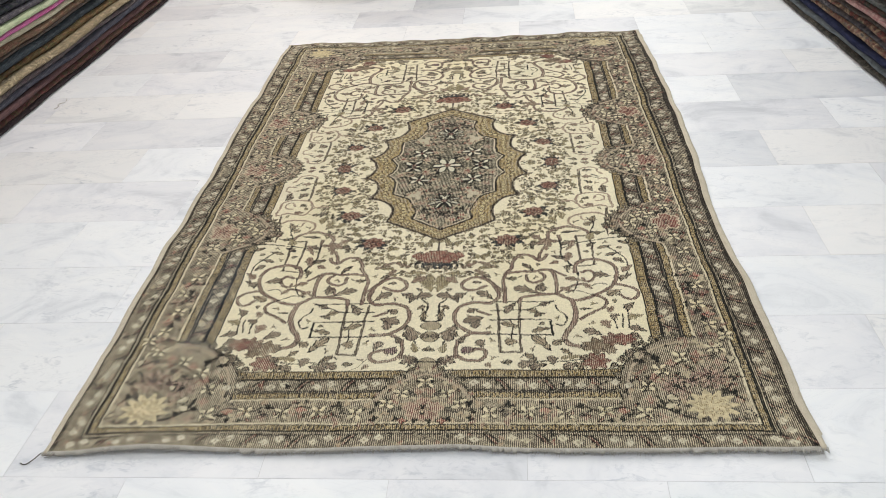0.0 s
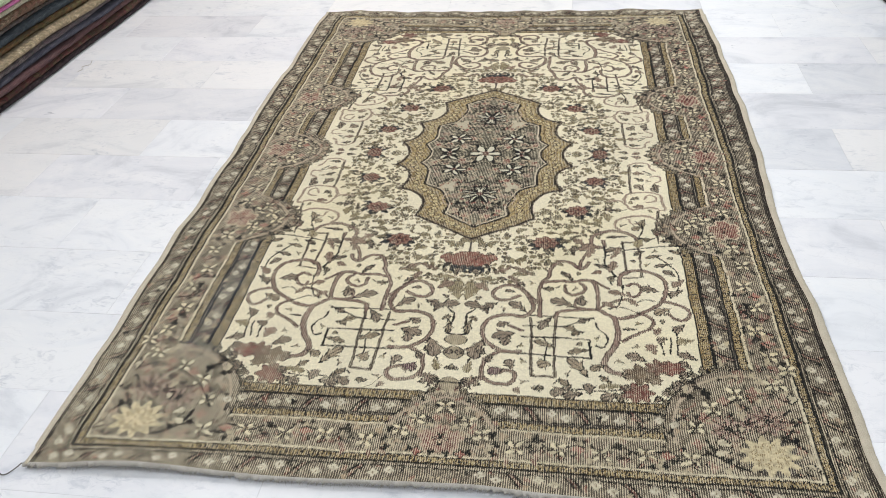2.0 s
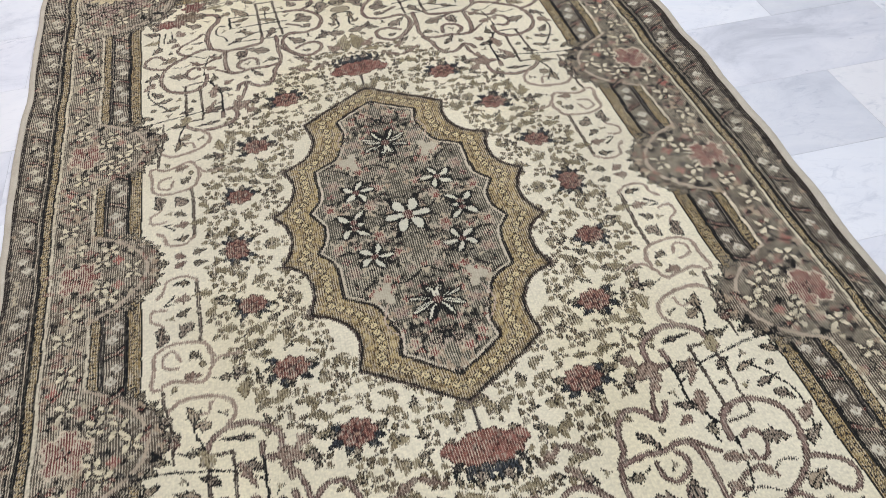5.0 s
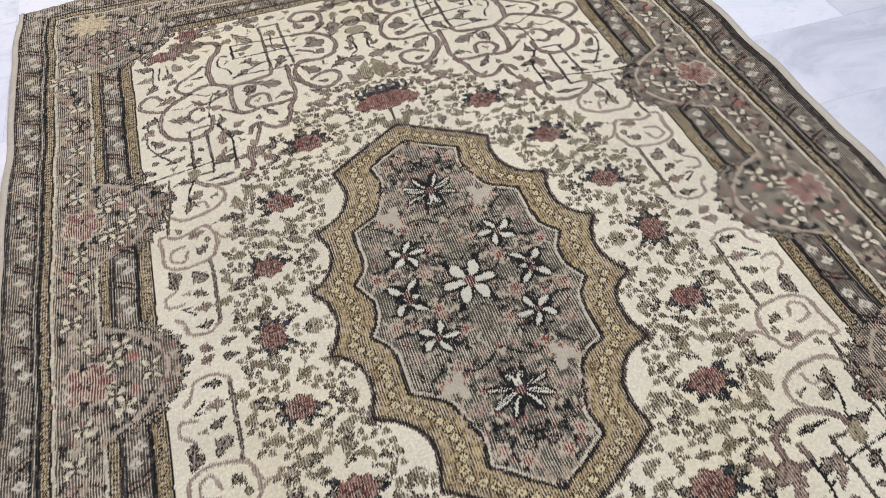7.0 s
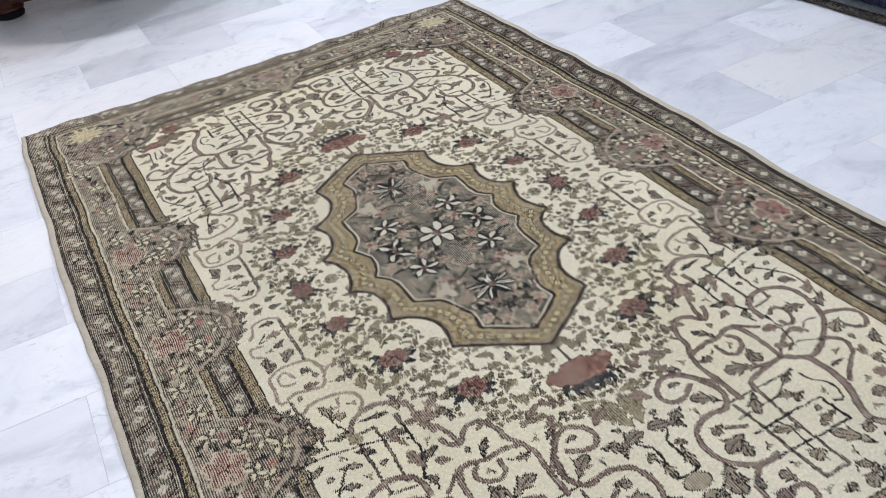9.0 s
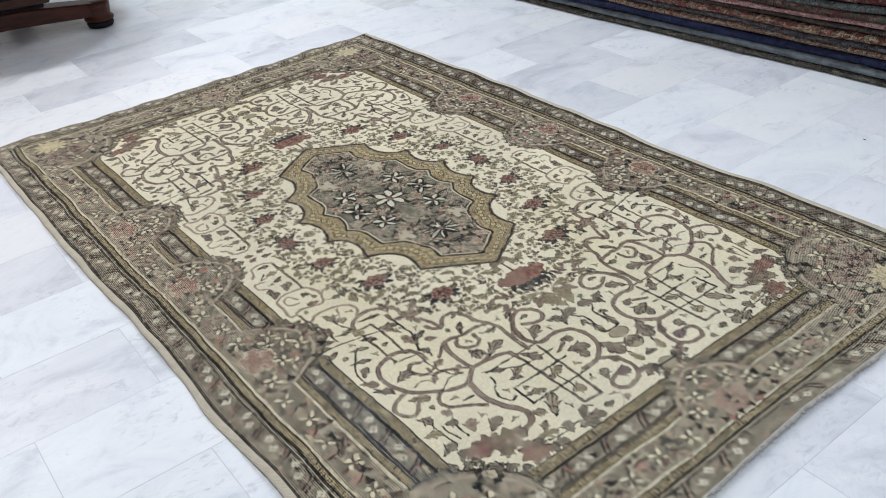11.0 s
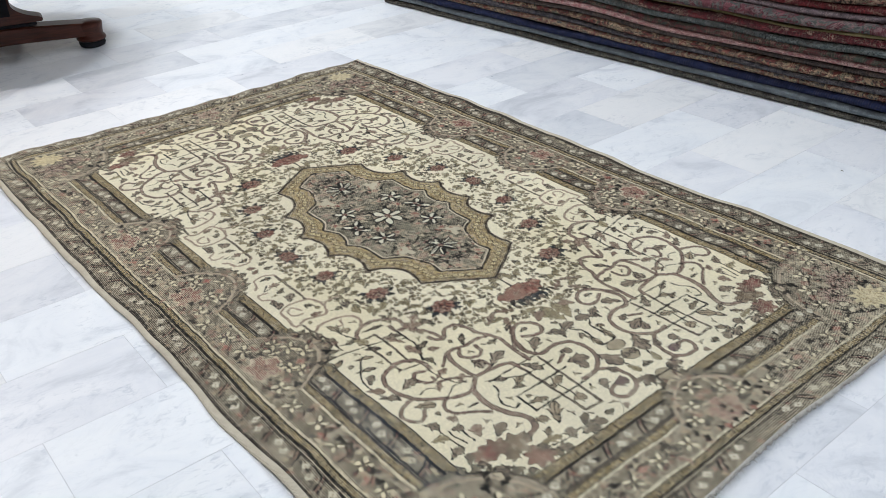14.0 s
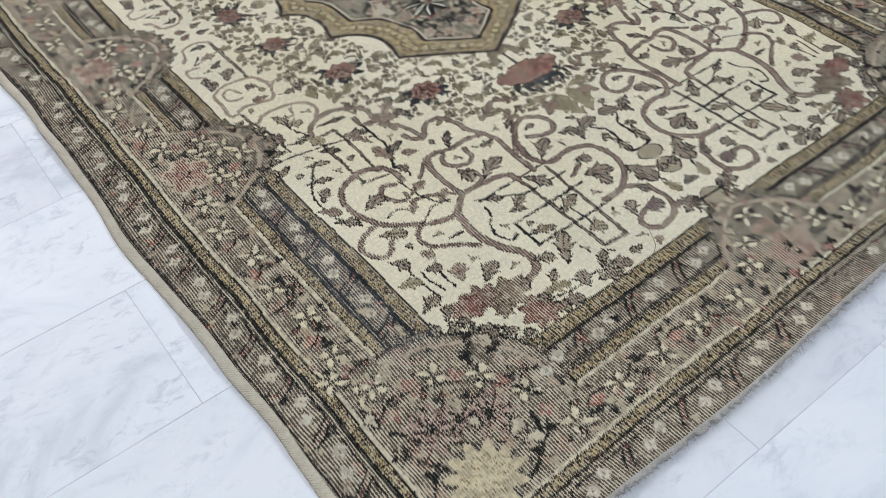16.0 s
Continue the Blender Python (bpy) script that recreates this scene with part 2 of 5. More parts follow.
def leaf(x, w, length, wide, angle, fill=TAUPE, edge=INK, rim=0.0042, teeth=2):
    """A toothed leaf that starts at its stalk (x, w) and points along angle (degrees)."""
    if teeth > 1:
        length, wide = length * 1.12, wide * 1.22
        rim = max(rim, 0.0039) if edge is INK else rim
    c, s = math.cos(radians(angle)), math.sin(radians(angle))
    reach = length + 0.006
    win = window(x - reach, x + reach, w - reach, w + reach)
    a = (gx[win] - x) * c + (gw[win] - w) * s
    b = -(gx[win] - x) * s + (gw[win] - w) * c
    u = np.clip(a / length, 0, 1)
    half = wide * 0.60 * np.where(u < 0.34, np.sin(np.pi / 2 * u / 0.34) ** 0.8, np.clip((1 - u) / 0.66, 0, 1) ** 0.8)
    if teeth == 0:
        half = wide / 2 * np.sin(np.pi * np.clip(u, 0, 1) ** 1.25) ** 0.4
    if teeth > 1:
        half = half * (1.24 - 0.62 * ((u * teeth * 1.5) % 1))
    d = np.abs(b + 0.12 * wide * np.sin(u * 4)) - half + ragged[win] * 0.8
    d = np.where((a < 0) | (a > length), 1.0, d)
    if edge is None:
        lay(win, d < 0, fill)
    else:
        lay(win, d < 0, edge)
        lay(win, d < -rim, fill)
        if teeth > 1 and wide > 0.017:
            lay(win, (np.abs(b + 0.12 * wide * np.sin(u * 4)) < 0.0013) & (u < 0.66) & (d < 0), edge)


def bloom(x, w, r, fill=RED, edge=None, lobes=7, deep=0.2, squash=1.0, turn=0.0, rim=0.004):
    """A lobed flower head."""
    win = window(x - r * 1.6, x + r * 1.6, w - r * 1.6, w + r * 1.6)
    dx, dw = gx[win] - x, (gw[win] - w) / squash
    d = np.hypot(dx, dw) - r * (1 + deep * np.cos(lobes * np.arctan2(dw, dx) + turn)) + ragged[win]
    if edge is not None:
        lay(win, d < 0, edge)
        lay(win, d < -rim, fill)
    else:
        lay(win, d < 0, fill)


def petals(x, w, r, count=4, fill=WHITE, edge=INK, wide=0.55, turn=45.0, heart=RED, rim=0.003):
    """A flower of separate petals round a small heart."""
    for i in range(count):
        a = radians(turn + 360 * i / count + weave.uniform(-7, 7))
        leaf(x + 0.10 * r * math.cos(a), w + 0.10 * r * math.sin(a), r * weave.uniform(0.82, 1.08), r * wide * weave.uniform(0.85, 1.15), math.degrees(a), fill, edge, rim, 0)
    if heart is not None:
        bloom(x, w, r * 0.2, heart, None, 4, 0.1)


def spray(x, w, r=0.024, colour=OLIVE, count=6, turn=0.0, stalk=True):
    """A soft tuft of leaflets with a thin stalk."""
    for i in range(count):
        a = turn + 360 * i / count + weave.uniform(-9, 9)
        o = r * 0.28
        leaf(x + o * math.cos(radians(a)), w + o * math.sin(radians(a)), r * weave.uniform(0.75, 1.05), r * 0.62, a, colour, srgb(46, 39, 31) if i % 2 == 0 else None, 0.0026, 1)
    if stalk:
        bloom(x, w, r * 0.16, DUSK, None, 4, 0.2)


# --- border bands, counted outwards from the field's edge
FIELD_X, FIELD_W, SQUEEZE = 0.598, 1.187, 0.985
depth = np.maximum(gx - FIELD_X, (gw - FIELD_W) * SQUEEZE)
side = (gx - FIELD_X) >= (gw - FIELD_W) * SQUEEZE
along = np.where(side, gw, gx)
d = depth + ragged * 0.5


def band(lo, hi, colour, where=True):
    dye[(d >= lo) & (d < hi) & where] = colour


def gold_band(lo, hi, where=True):
    """A narrow gold guard with small dark and pale knots."""
    band(lo, hi, GOLD, where)
    run, cross = ((along + ragged * 2.5) / 0.0092) % 1, (d - lo) / (hi - lo)
    inside_band = (d > lo) & (d < hi) & where
    dye[inside_band & (run < 0.42) & (np.abs(cross - 0.5) < 0.30)] = LINE
    dye[inside_band & (np.abs(run - 0.68) < 0.14) & (np.abs(cross - 0.5) > 0.26)] = GOLD_DIM
    dye[inside_band & (run > 0.52) & (run < 0.84) & (np.abs(cross - 0.5) < 0.20)] = srgb(178, 161, 120)
    band(lo, lo + 0.0036, INK, where)
    band(hi - 0.0034, hi, INK, where)


band(0.0, 1.0, SLATE)
panel = np.where(side, (gw < 0.36) | ((gw > 0.54) & (gw < 1.11)), gx < 0.52)
gold_band(0.0, 0.031, panel)
band(0.031, 0.036, INK, panel)
band(0.036, 0.076, BAND, panel)
band(0.076, 0.0800, INK, panel)
band(0.0800, 0.0835, DUSK, panel)
gold_band(0.0835, 0.1075, panel)
band(0.1075, 0.1140, CREAM_DIM, panel)
band(0.1940, 0.2005, CREAM_DIM)
gold_band(0.2005, 0.2220)
band(0.2220, 0.2260, INK)
band(0.2255, 0.2325, SLATE)
band(0.2325, 0.2365, INK)
band(0.2365, 0.2840, BAND)
band(0.2840, 0.2875, LINE)
band(0.2875, 1.0, srgb(46, 40, 37))


# --- cartouches that swell from the main border into the field
def even_steps(line, step):
    """Spots at even steps along a line."""
    line = np.array(line, float)
    run = np.concatenate([[0], np.cumsum(np.hypot(*np.diff(line, axis=0).T))])
    at = np.arange(step / 2, run[-1], step)
    return np.stack([np.interp(at, run, line[:, 0]), np.interp(at, run, line[:, 1])], -1)


def within(shape, win):
    """Which knots of the window lie inside a closed outline."""
    x, w = gx[win], gw[win]
    shape = np.array(shape, float)
    hit = np.zeros(x.shape, bool)
    for (ax, aw), (bx, bw) in zip(shape, np.roll(shape, -1, 0)):
        if aw != bw:
            hit ^= ((aw > w) != (bw > w)) & (x < (bx - ax) * (w - aw) / (bw - aw) + ax)
    return hit


def cartouche(rim, cream, closing, teeth, lean):
    """A bay of the main border with a leafy rim and a pale line inside it."""
    rim, cream = curve(rim, 6), curve(cream, 6)
    win = around(np.vstack([rim, closing]), 0.05)
    lay(win, within(np.vstack([rim, closing]), win) & (depth[win] < 0.1145), SLATE)
    lay(win, within(np.vstack([rim, closing]), win) & ~within(np.vstack([cream, closing]), win) & (depth[win] < 0.1080), srgb(96, 85, 72))
    d_rim = away(win, rim)
    lay(win, (d_rim < 0.0024) & (depth[win] < 0.112), INK)
    for (x, w), (px, pw) in zip(teeth, np.roll(teeth, 1, 0)):
        a = lean(x, w)
        leaf(x - 0.006 * math.cos(radians(a)), w - 0.006 * math.sin(radians(a)), 0.025 * weave.uniform(0.8, 1.3), 0.017, a + weave.uniform(-14, 14), TAUPE, INK, 0.0040, 2)
    d_cream = away(win, cream)
    lay(win, (d_cream < 0.0037) & (depth[win] < 0.118), srgb(178, 162, 140))


for c in (0.0, 0.452):
    rim = [(0.716, c - 0.141), (0.664, c - 0.118), (0.630, c - 0.106), (0.597, c - 0.086), (0.568, c - 0.052), (0.559, c), (0.568, c + 0.052), (0.597, c + 0.086), (0.630, c + 0.106), (0.664, c + 0.118), (0.716, c + 0.141)]
    pale = [(0.712, c - 0.138), (0.656, c - 0.105), (0.622, c - 0.077), (0.599, c - 0.047), (0.587, c), (0.599, c + 0.047), (0.622, c + 0.077), (0.656, c + 0.105), (0.712, c + 0.138)]
    spots = even_steps(rim[1:-1], 0.027)
    cartouche(rim, pale, [(0.73, c + 0.141), (0.73, c - 0.141)], spots, lambda x, w, c=c: 180 - (w - c) * 420)
arc = lambda r, lo, hi: [(0.700 + r * math.cos(radians(a)), 1.265 + r * math.sin(radians(a))) for a in np.linspace(lo, hi, 15)]
cartouche(arc(0.212, 280, 158), arc(0.190, 276, 164), [(0.53, 1.36), (0.74, 1.36), (0.74, 1.06)], even_steps(arc(0.212, 262, 178), 0.029), lambda x, w: math.degrees(math.atan2(w - 1.265, x - 0.700)) + 14)
cartouche([(0.136, 1.312), (0.104, 1.258), (0.078, 1.222), (0.040, 1.183), (0.0, 1.152), (-0.02, 1.140)], [(0.120, 1.312), (0.098, 1.270), (0.070, 1.242), (0.036, 1.217), (0.0, 1.205), (-0.02, 1.205)],
          [(-0.02, 1.33), (0.136, 1.33)], even_steps([(0.100, 1.245), (0.074, 1.216), (0.040, 1.183), (0.004, 1.155)], 0.024), lambda x, w: -62)


def main_flowers(spots, turn=45):
    for x, w in spots:
        bloom(x, w, 0.021, srgb(70, 62, 54), None, 4, 0.25, 1.0, weave.uniform(2.5, 3.8))
        petals(x, w, 0.0245, 4, srgb(212, 201, 170), srgb(40, 35, 32), 0.66, turn + weave.uniform(-8, 8), GOLD, 0.0022)
        bloom(x, w, 0.0046, DUSK)


def rosette(x, w):
    """Four small pale knots in a worn halo."""
    bloom(x, w, 0.0132, srgb(88, 80, 72), None, 5, 0.2, 1.0, weave.uniform(0, 6))
    bloom(x, w, 0.0104, srgb(200, 192, 170), None, 4, 0.17)
    bloom(x, w, 0.0026, srgb(128, 116, 98), None, 4, 0.1)


def parting(x, w, along_side, reach):
    """The slanted dark and red bars between two pairs of rosettes."""
    for shift, colour in ((-0.010, INK), (-0.0035, srgb(98, 60, 54)), (0.004, INK)):
        if along_side:
            stem([(x - reach, w + shift - 0.012), (x - reach * 0.2, w + shift), (x + reach, w + shift + 0.010)], 0.0046, colour)
        else:
            stem([(x + shift - 0.012, w - reach), (x + shift, w - reach * 0.2), (x + shift + 0.010, w + reach)], 0.0046, colour)


def rosette_row(count, first, pitch, line, along_side, reach):
    for i in range(count):
        c = first + pitch * i
        for o in (-0.0195, 0.0195):
            rosette(*((line + o * 0.28, c + o * 0.86) if along_side else (c + o * 0.86, line + o * 0.28)))
        parting(*((line, c + pitch / 2) if along_side else (c + pitch / 2, line)), along_side, reach)


rosette_row(13, 0.082, 0.109, 0.8515, True, 0.018)
rosette_row(7, 0.113, 0.120, 1.4440, False, 0.016)
rosette_row(4, 0.611, 0.1155, 0.6535, True, 0.019)
rosette_row(2, 0.175, 0.1155, 0.6535, True, 0.019)
rosette_row(4, 0.142, 0.1180, 1.2440, False, 0.018)

# main border: crosses with rose buds and dark twigs between
for i in range(9):
    w = 0.170 + 0.094 * i if i < 2 else 0.628 + 0.094 * (i - 2) if i < 8 else 1.100
    bloom(0.765, w + 0.047, 0.013, ROSE if i % 2 else srgb(122, 92, 82), None, 4, 0.3)
    bloom(0.728, w + 0.040, 0.010, srgb(128, 96, 86), None, 3, 0.3)
    stem([(0.738, w + 0.008), (0.752, w + 0.042), (0.772, w + 0.056)], 0.0042, INK)
    leaf(0.744, w + 0.034, 0.026, 0.011, 150, DUSK, INK, 0.003, 1)
    leaf(0.776, w + 0.022, 0.022, 0.010, 60, DUSK, INK, 0.003, 1)
    main_flowers([(0.752 + 0.007 * (-1) ** i, w)])
for i in range(5):
    x = 0.167 + 0.092 * i
    bloom(x + 0.046, 1.352 + 0.012 * (-1) ** i, 0.012, ROSE if i % 2 else srgb(122, 92, 82), None, 4, 0.3)
    stem([(x + 0.014, 1.336), (x + 0.046, 1.328), (x + 0.072, 1.344)], 0.0042, INK)
    leaf(x + 0.030, 1.364, 0.026, 0.011, -30, DUSK, INK, 0.003, 1)
    main_flowers([(x, 1.347 + 0.004 * (-1) ** i)])
# side cartouches: a rose blossom with a pale rim among four pale flowers
for c in (0.0, 0.452):
    for o in (1, -1):
        main_flowers([(0.667, c + 0.074 * o), (0.686, c + 0.044 * o), (0.744, c + 0.096 * o)])
        bloom(0.650, c + 0.040 * o, 0.011, ROSE, None, 4, 0.3)
        bloom(0.716, c + 0.082 * o, 0.010, srgb(122, 84, 76), None, 4, 0.3)
        leaf(0.676, c + 0.014 * o, 0.028, 0.011, 180 - 30 * o, DUSK, INK, 0.003, 1)
        leaf(0.640, c + 0.064 * o, 0.022, 0.010, 120 * o, DUSK, INK, 0.003, 1)
    for px, pw, r in ((0.722, 0.030, 0.016), (0.758, 0.026, 0.015), (0.736, -0.032, 0.017), (0.764, -0.018, 0.013), (0.708, -0.004, 0.017), (0.744, 0.0, 0.026)):
        bloom(px, c + pw, r + 0.0055, srgb(204, 188, 162), None, 5, 0.15)
    for px, pw, r in ((0.722, 0.030, 0.016), (0.758, 0.026, 0.015), (0.736, -0.032, 0.017), (0.764, -0.018, 0.013), (0.708, -0.004, 0.017), (0.744, 0.0, 0.026)):
        bloom(px, c + pw, r, srgb(116, 70, 63), None, 5, 0.15)
    main_flowers([(0.618, c + 0.006), (0.640, c - 0.030)])
    petals(0.738, c, 0.016, 4, INK, None, 0.26, 20, None)
    leaf(0.706, c + 0.010, 0.034, 0.014, 150, srgb(196, 186, 160), INK, 0.003, 1)
    leaf(0.700, c - 0.034, 0.026, 0.012, 200, srgb(196, 186, 160), INK, 0.003, 1)
# middle cartouche of the short side
main_flowers([(0.057, 1.281), (0.0, 1.238), (0.090, 1.318)])
for px, pw, r in ((0.0, 1.322, 0.020), (0.028, 1.334, 0.016), (0.0, 1.356, 0.016), (0.022, 1.360, 0.012)):
    bloom(px, pw, r + 0.005, srgb(172, 148, 129), None, 5, 0.2)
for px, pw, r in ((0.0, 1.322, 0.020), (0.028, 1.334, 0.016), (0.0, 1.356, 0.016), (0.022, 1.360, 0.012)):
    bloom(px, pw, r, srgb(116, 78, 71), None, 5, 0.25)
petals(0.0, 1.334, 0.020, 5, srgb(196, 176, 150), INK, 0.4, 90, INK, 0.003)
bloom(0.048, 1.378, 0.011, ROSE, INK, 4, 0.3)
leaf(0.050, 1.335, 0.036, 0.013, 20, DUSK, INK)
leaf(0.026, 1.292, 0.030, 0.011, -60, DUSK, INK, 0.003, 1)
# corner bunch: a large pale flower with roses and pale leaves
main_flowers([(0.744, 1.100), (0.657, 1.140), (0.598, 1.188), (0.561, 1.253), (0.540, 1.345), (0.790, 1.050)])
for x, w, r in ((0.628, 1.165, 0.013), (0.700, 1.128, 0.013), (0.578, 1.220, 0.013), (0.745, 1.160, 0.011), (0.600, 1.236, 0.012), (0.560, 1.300, 0.012)):
    bloom(x, w, r, srgb(130, 88, 78), None, 4, 0.3)
stem([(0.545, 1.275), (0.580, 1.225), (0.625, 1.180), (0.680, 1.150), (0.74, 1.130)], 0.0036, INK)
stem([(0.770, 1.180), (0.735, 1.215), (0.690, 1.27), (0.66, 1.30)], 0.0065, INK)
stem([(0.580, 1.290), (0.600, 1.335), (0.650, 1.365), (0.75, 1.375)], 0.0085, INK)
for x, w, r in ((0.629, 1.251, 0.036), (0.717, 1.216, 0.040), (0.672, 1.232, 0.022)):
    bloom(x, w, r, srgb(150, 124, 112), None, 9, 0.20)
    bloom(x, w, r * 0.84, srgb(92, 76, 70), None, 9, 0.22)
    bloom(x, w, r * 0.68, srgb(168, 140, 128), None, 7, 0.25)
    bloom(x, w, r * 0.48, srgb(104, 70, 64), None, 6, 0.3)
    bloom(x, w, r * 0.30, srgb(172, 150, 136), None, 5, 0.2)
    bloom(x, w, r * 0.18, INK, None, 5, 0.3)
    petals(x, w, r * 1.15, 9, srgb(120, 84, 76), INK, 0.16, 12, None, 0.002)
leaf(0.778, 1.130, 0.036, 0.022, 88, srgb(198, 187, 160), INK, 0.004, 1)
leaf(0.596, 1.290, 0.040, 0.026, 20, srgb(198, 187, 160), INK, 0.004, 1)
leaf(0.590, 1.330, 0.040, 0.024, -20, srgb(198, 187, 160), INK, 0.004, 1)
leaf(0.770, 1.345, 0.034, 0.017, 30, srgb(190, 178, 152), INK, 0.004, 1)
leaf(0.655, 1.238, 0.024, 0.020, 90, srgb(190, 178, 152), INK, 0.004, 1)
bloom(0.704, 1.327, 0.060, DUSK, None, 13, 0.10, 0.90)
bloom(0.702, 1.325, 0.055, srgb(204, 190, 154), None, 11, 0.20, 0.90)
bloom(0.702, 1.325, 0.036, srgb(150, 132, 98), None, 11, 0.16, 0.90)
bloom(0.702, 1.325, 0.031, srgb(206, 192, 156), None, 11, 0.16, 0.90)
for a in range(0, 360, 45):
    stem([(0.702 + 0.013 * math.cos(radians(a)), 1.325 + 0.011 * math.sin(radians(a))),
          (0.702 + 0.030 * math.cos(radians(a + 14)), 1.325 + 0.026 * math.sin(radians(a + 14)))], 0.003, GOLD)


def knot_at(x, w):
    return min(int(w / HALF_L * (NW - 1)), NW - 1), min(int(x / HALF_W * (NX - 1)), NX - 1)


# small worn knots of other dyes strewn through the border's ground
SMALL = (srgb(118, 84, 72), srgb(30, 27, 26), srgb(184, 171, 144), srgb(120, 70, 60), srgb(14, 13, 13), srgb(158, 138, 114))
for s in range(3000):
    x, w = weave.uniform(0, 0.80), weave.uniform(0, 1.40)
    if max(x - FIELD_X, (w - FIELD_W) * SQUEEZE) > 0.19:
        continue
    if abs(dye[knot_at(x, w)] - np.array(SLATE)).sum() < 0.02:
        if s % 3:
            bloom(x, w, weave.uniform(0.004, 0.009), SMALL[s % 6], None, 3, 0.35, weave.uniform(0.6, 1.6), weave.uniform(0, 6))
        else:
            leaf(x, w, weave.uniform(0.018, 0.030), 0.010, weave.uniform(0, 360), SMALL[s % 6], INK if s % 2 else None, 0.0034, 1)

for s in range(1800):
    x, w = weave.uniform(0, HALF_W - 0.005), weave.uniform(0, HALF_L - 0.005)
    if abs(dye[knot_at(x, w)] - np.array(BAND)).sum() < 0.01:
        bloom(x, w, weave.uniform(0.003, 0.006), SMALL[s % 6], None, 3, 0.35, weave.uniform(0.5, 1.8), weave.uniform(0, 6))

# --- the field: sprays and blossoms round the medallion
taken = []
for s in range(4200):
    x, w = weave.uniform(0.0, 0.47), weave.uniform(0.0, 0.78)
    r = math.hypot(x / 0.45, w / 0.75)
    inner = math.hypot(x / 0.30, w / 0.53)
    if inner < 0.94 or r > 1.0 + 0.05 * weave.uniform(-1, 1):
        continue
    if any(math.hypot(x - p, w - q) < 0.0285 for p, q in taken):
        continue
    taken.append((x, w))
    kind = weave.uniform()
    if kind < 0.58:
        spray(x, w, 0.0195, srgb(120, 108, 82) if weave.uniform() < 0.6 else srgb(98, 86, 66), 4, weave.uniform(20, 70))
        if s % 3 == 0:
            leaf(x + 0.004, w - 0.010, 0.024, 0.011, weave.uniform(-80, 20), TAUPE, INK, 0.0034, 2)
    elif kind < 0.84:
        a = weave.uniform(-60, 60)
        leaf(x - 0.014, w, 0.038, 0.017, a, srgb(136, 124, 95), srgb(58, 51, 42), 0.0030, 2)
        leaf(x - 0.010, w - 0.004, 0.022, 0.010, a + 100, srgb(122, 110, 82), None, 0.003, 1)
    else:
        leaf(x, w, 0.030, 0.016, weave.uniform(0, 360), TAUPE, INK, 0.0036, 2)
        leaf(x, w, 0.024, 0.013, weave.uniform(0, 360), OLIVE, None, 0.003, 2)

for x, w, r, tone in ((0.217, 0.547, 0.037, srgb(118, 78, 66)), (0.313, 0.365, 0.034, srgb(118, 78, 66)), (0.369, 0.180, 0.031, srgb(116, 78, 66)), (0.390, 0.010, 0.027, srgb(118, 78, 66))):
    bloom(x, w, r * 1.45, CREAM, None, 7, 0.12)
    for i in range(11):
        a = 360 * i / 11 + weave.uniform(-10, 10)
        outwards = math.cos(radians(a) - math.atan2(w + 0.15, x * 0.4))
        if outwards < -0.55:
            continue
        leaf(x + r * 0.78 * math.cos(radians(a)), w + r * 0.70 * math.sin(radians(a)), r * weave.uniform(0.65, 0.95), r * 0.44, a + weave.uniform(-20, 20), BLUE if i % 3 else TAUPE, INK, 0.0028, 2)
    bloom(x, w, r * 0.98, tone, srgb(52, 34, 31), 8, 0.10, 0.86, rim=0.0030)
    bloom(x, w, r * 0.74, srgb(152, 116, 100), None, 8, 0.16, 0.86, 1.2)
    bloom(x, w, r * 0.64, srgb(72, 44, 40), None, 8, 0.18, 0.86, 1.2)
    bloom(x, w + 0.002, r * 0.52, tone, None, 7, 0.25)
    bloom(x, w + 0.003, r * 0.30, srgb(64, 42, 40), None, 5, 0.35)
    bloom(x, w + 0.004, r * 0.14, srgb(150, 120, 100), None, 5, 0.2)
# the wide red flower past the medallion's point
bloom(0.0, 0.645, 0.072, CREAM, None, 5, 0.1, 0.75)
for px, pw, r in ((0.0, 0.632, 0.040), (0.040, 0.640, 0.033), (0.022, 0.662, 0.026)):
    bloom(px, pw, r, srgb(52, 32, 29), None, 7, 0.10, 0.80)
for px, pw, r in ((0.0, 0.632, 0.037), (0.040, 0.640, 0.030), (0.022, 0.662, 0.023)):
    bloom(px, pw, r, srgb(122, 80, 68), None, 7, 0.10, 0.80)
leaf(0.010, 0.668, 0.036, 0.026, 90, BLUE, INK, 0.003, 2)
leaf(0.026, 0.672, 0.034, 0.018, 50, BLUE, INK, 0.003, 2)
leaf(0.050, 0.660, 0.030, 0.014, 60, DUSK, INK, 0.003, 2)
for px, a in ((0.0, 90), (0.016, 62), (0.032, 38), (0.050, 20), (0.030, 96)):
    leaf(px, 0.622, 0.036, 0.020, a, srgb(130, 88, 76), srgb(74, 46, 41), 0.0026, 0)
stem([(0.0, 0.55), (0.0, 0.60)], 0.006, DUSK)

# --- the field: scrolls, laths, twigs and leaves
VINE, VINE_EDGE, LATH = srgb(126, 104, 93), srgb(76, 60, 53), srgb(100, 89, 77)


def vine(points, width):
    if sum(w for _, w in points) < 0.45 * len(points):
        stem(points, width * 0.74, srgb(150, 131, 114))
    else:
        stem(points, width * 1.04, VINE, VINE_EDGE)


def lath(points, width):
    stem(points, width * 1.05, LATH, srgb(62, 53, 46), straight=True)


def twig(points, width):
    stem(points, width, srgb(22, 20, 20))


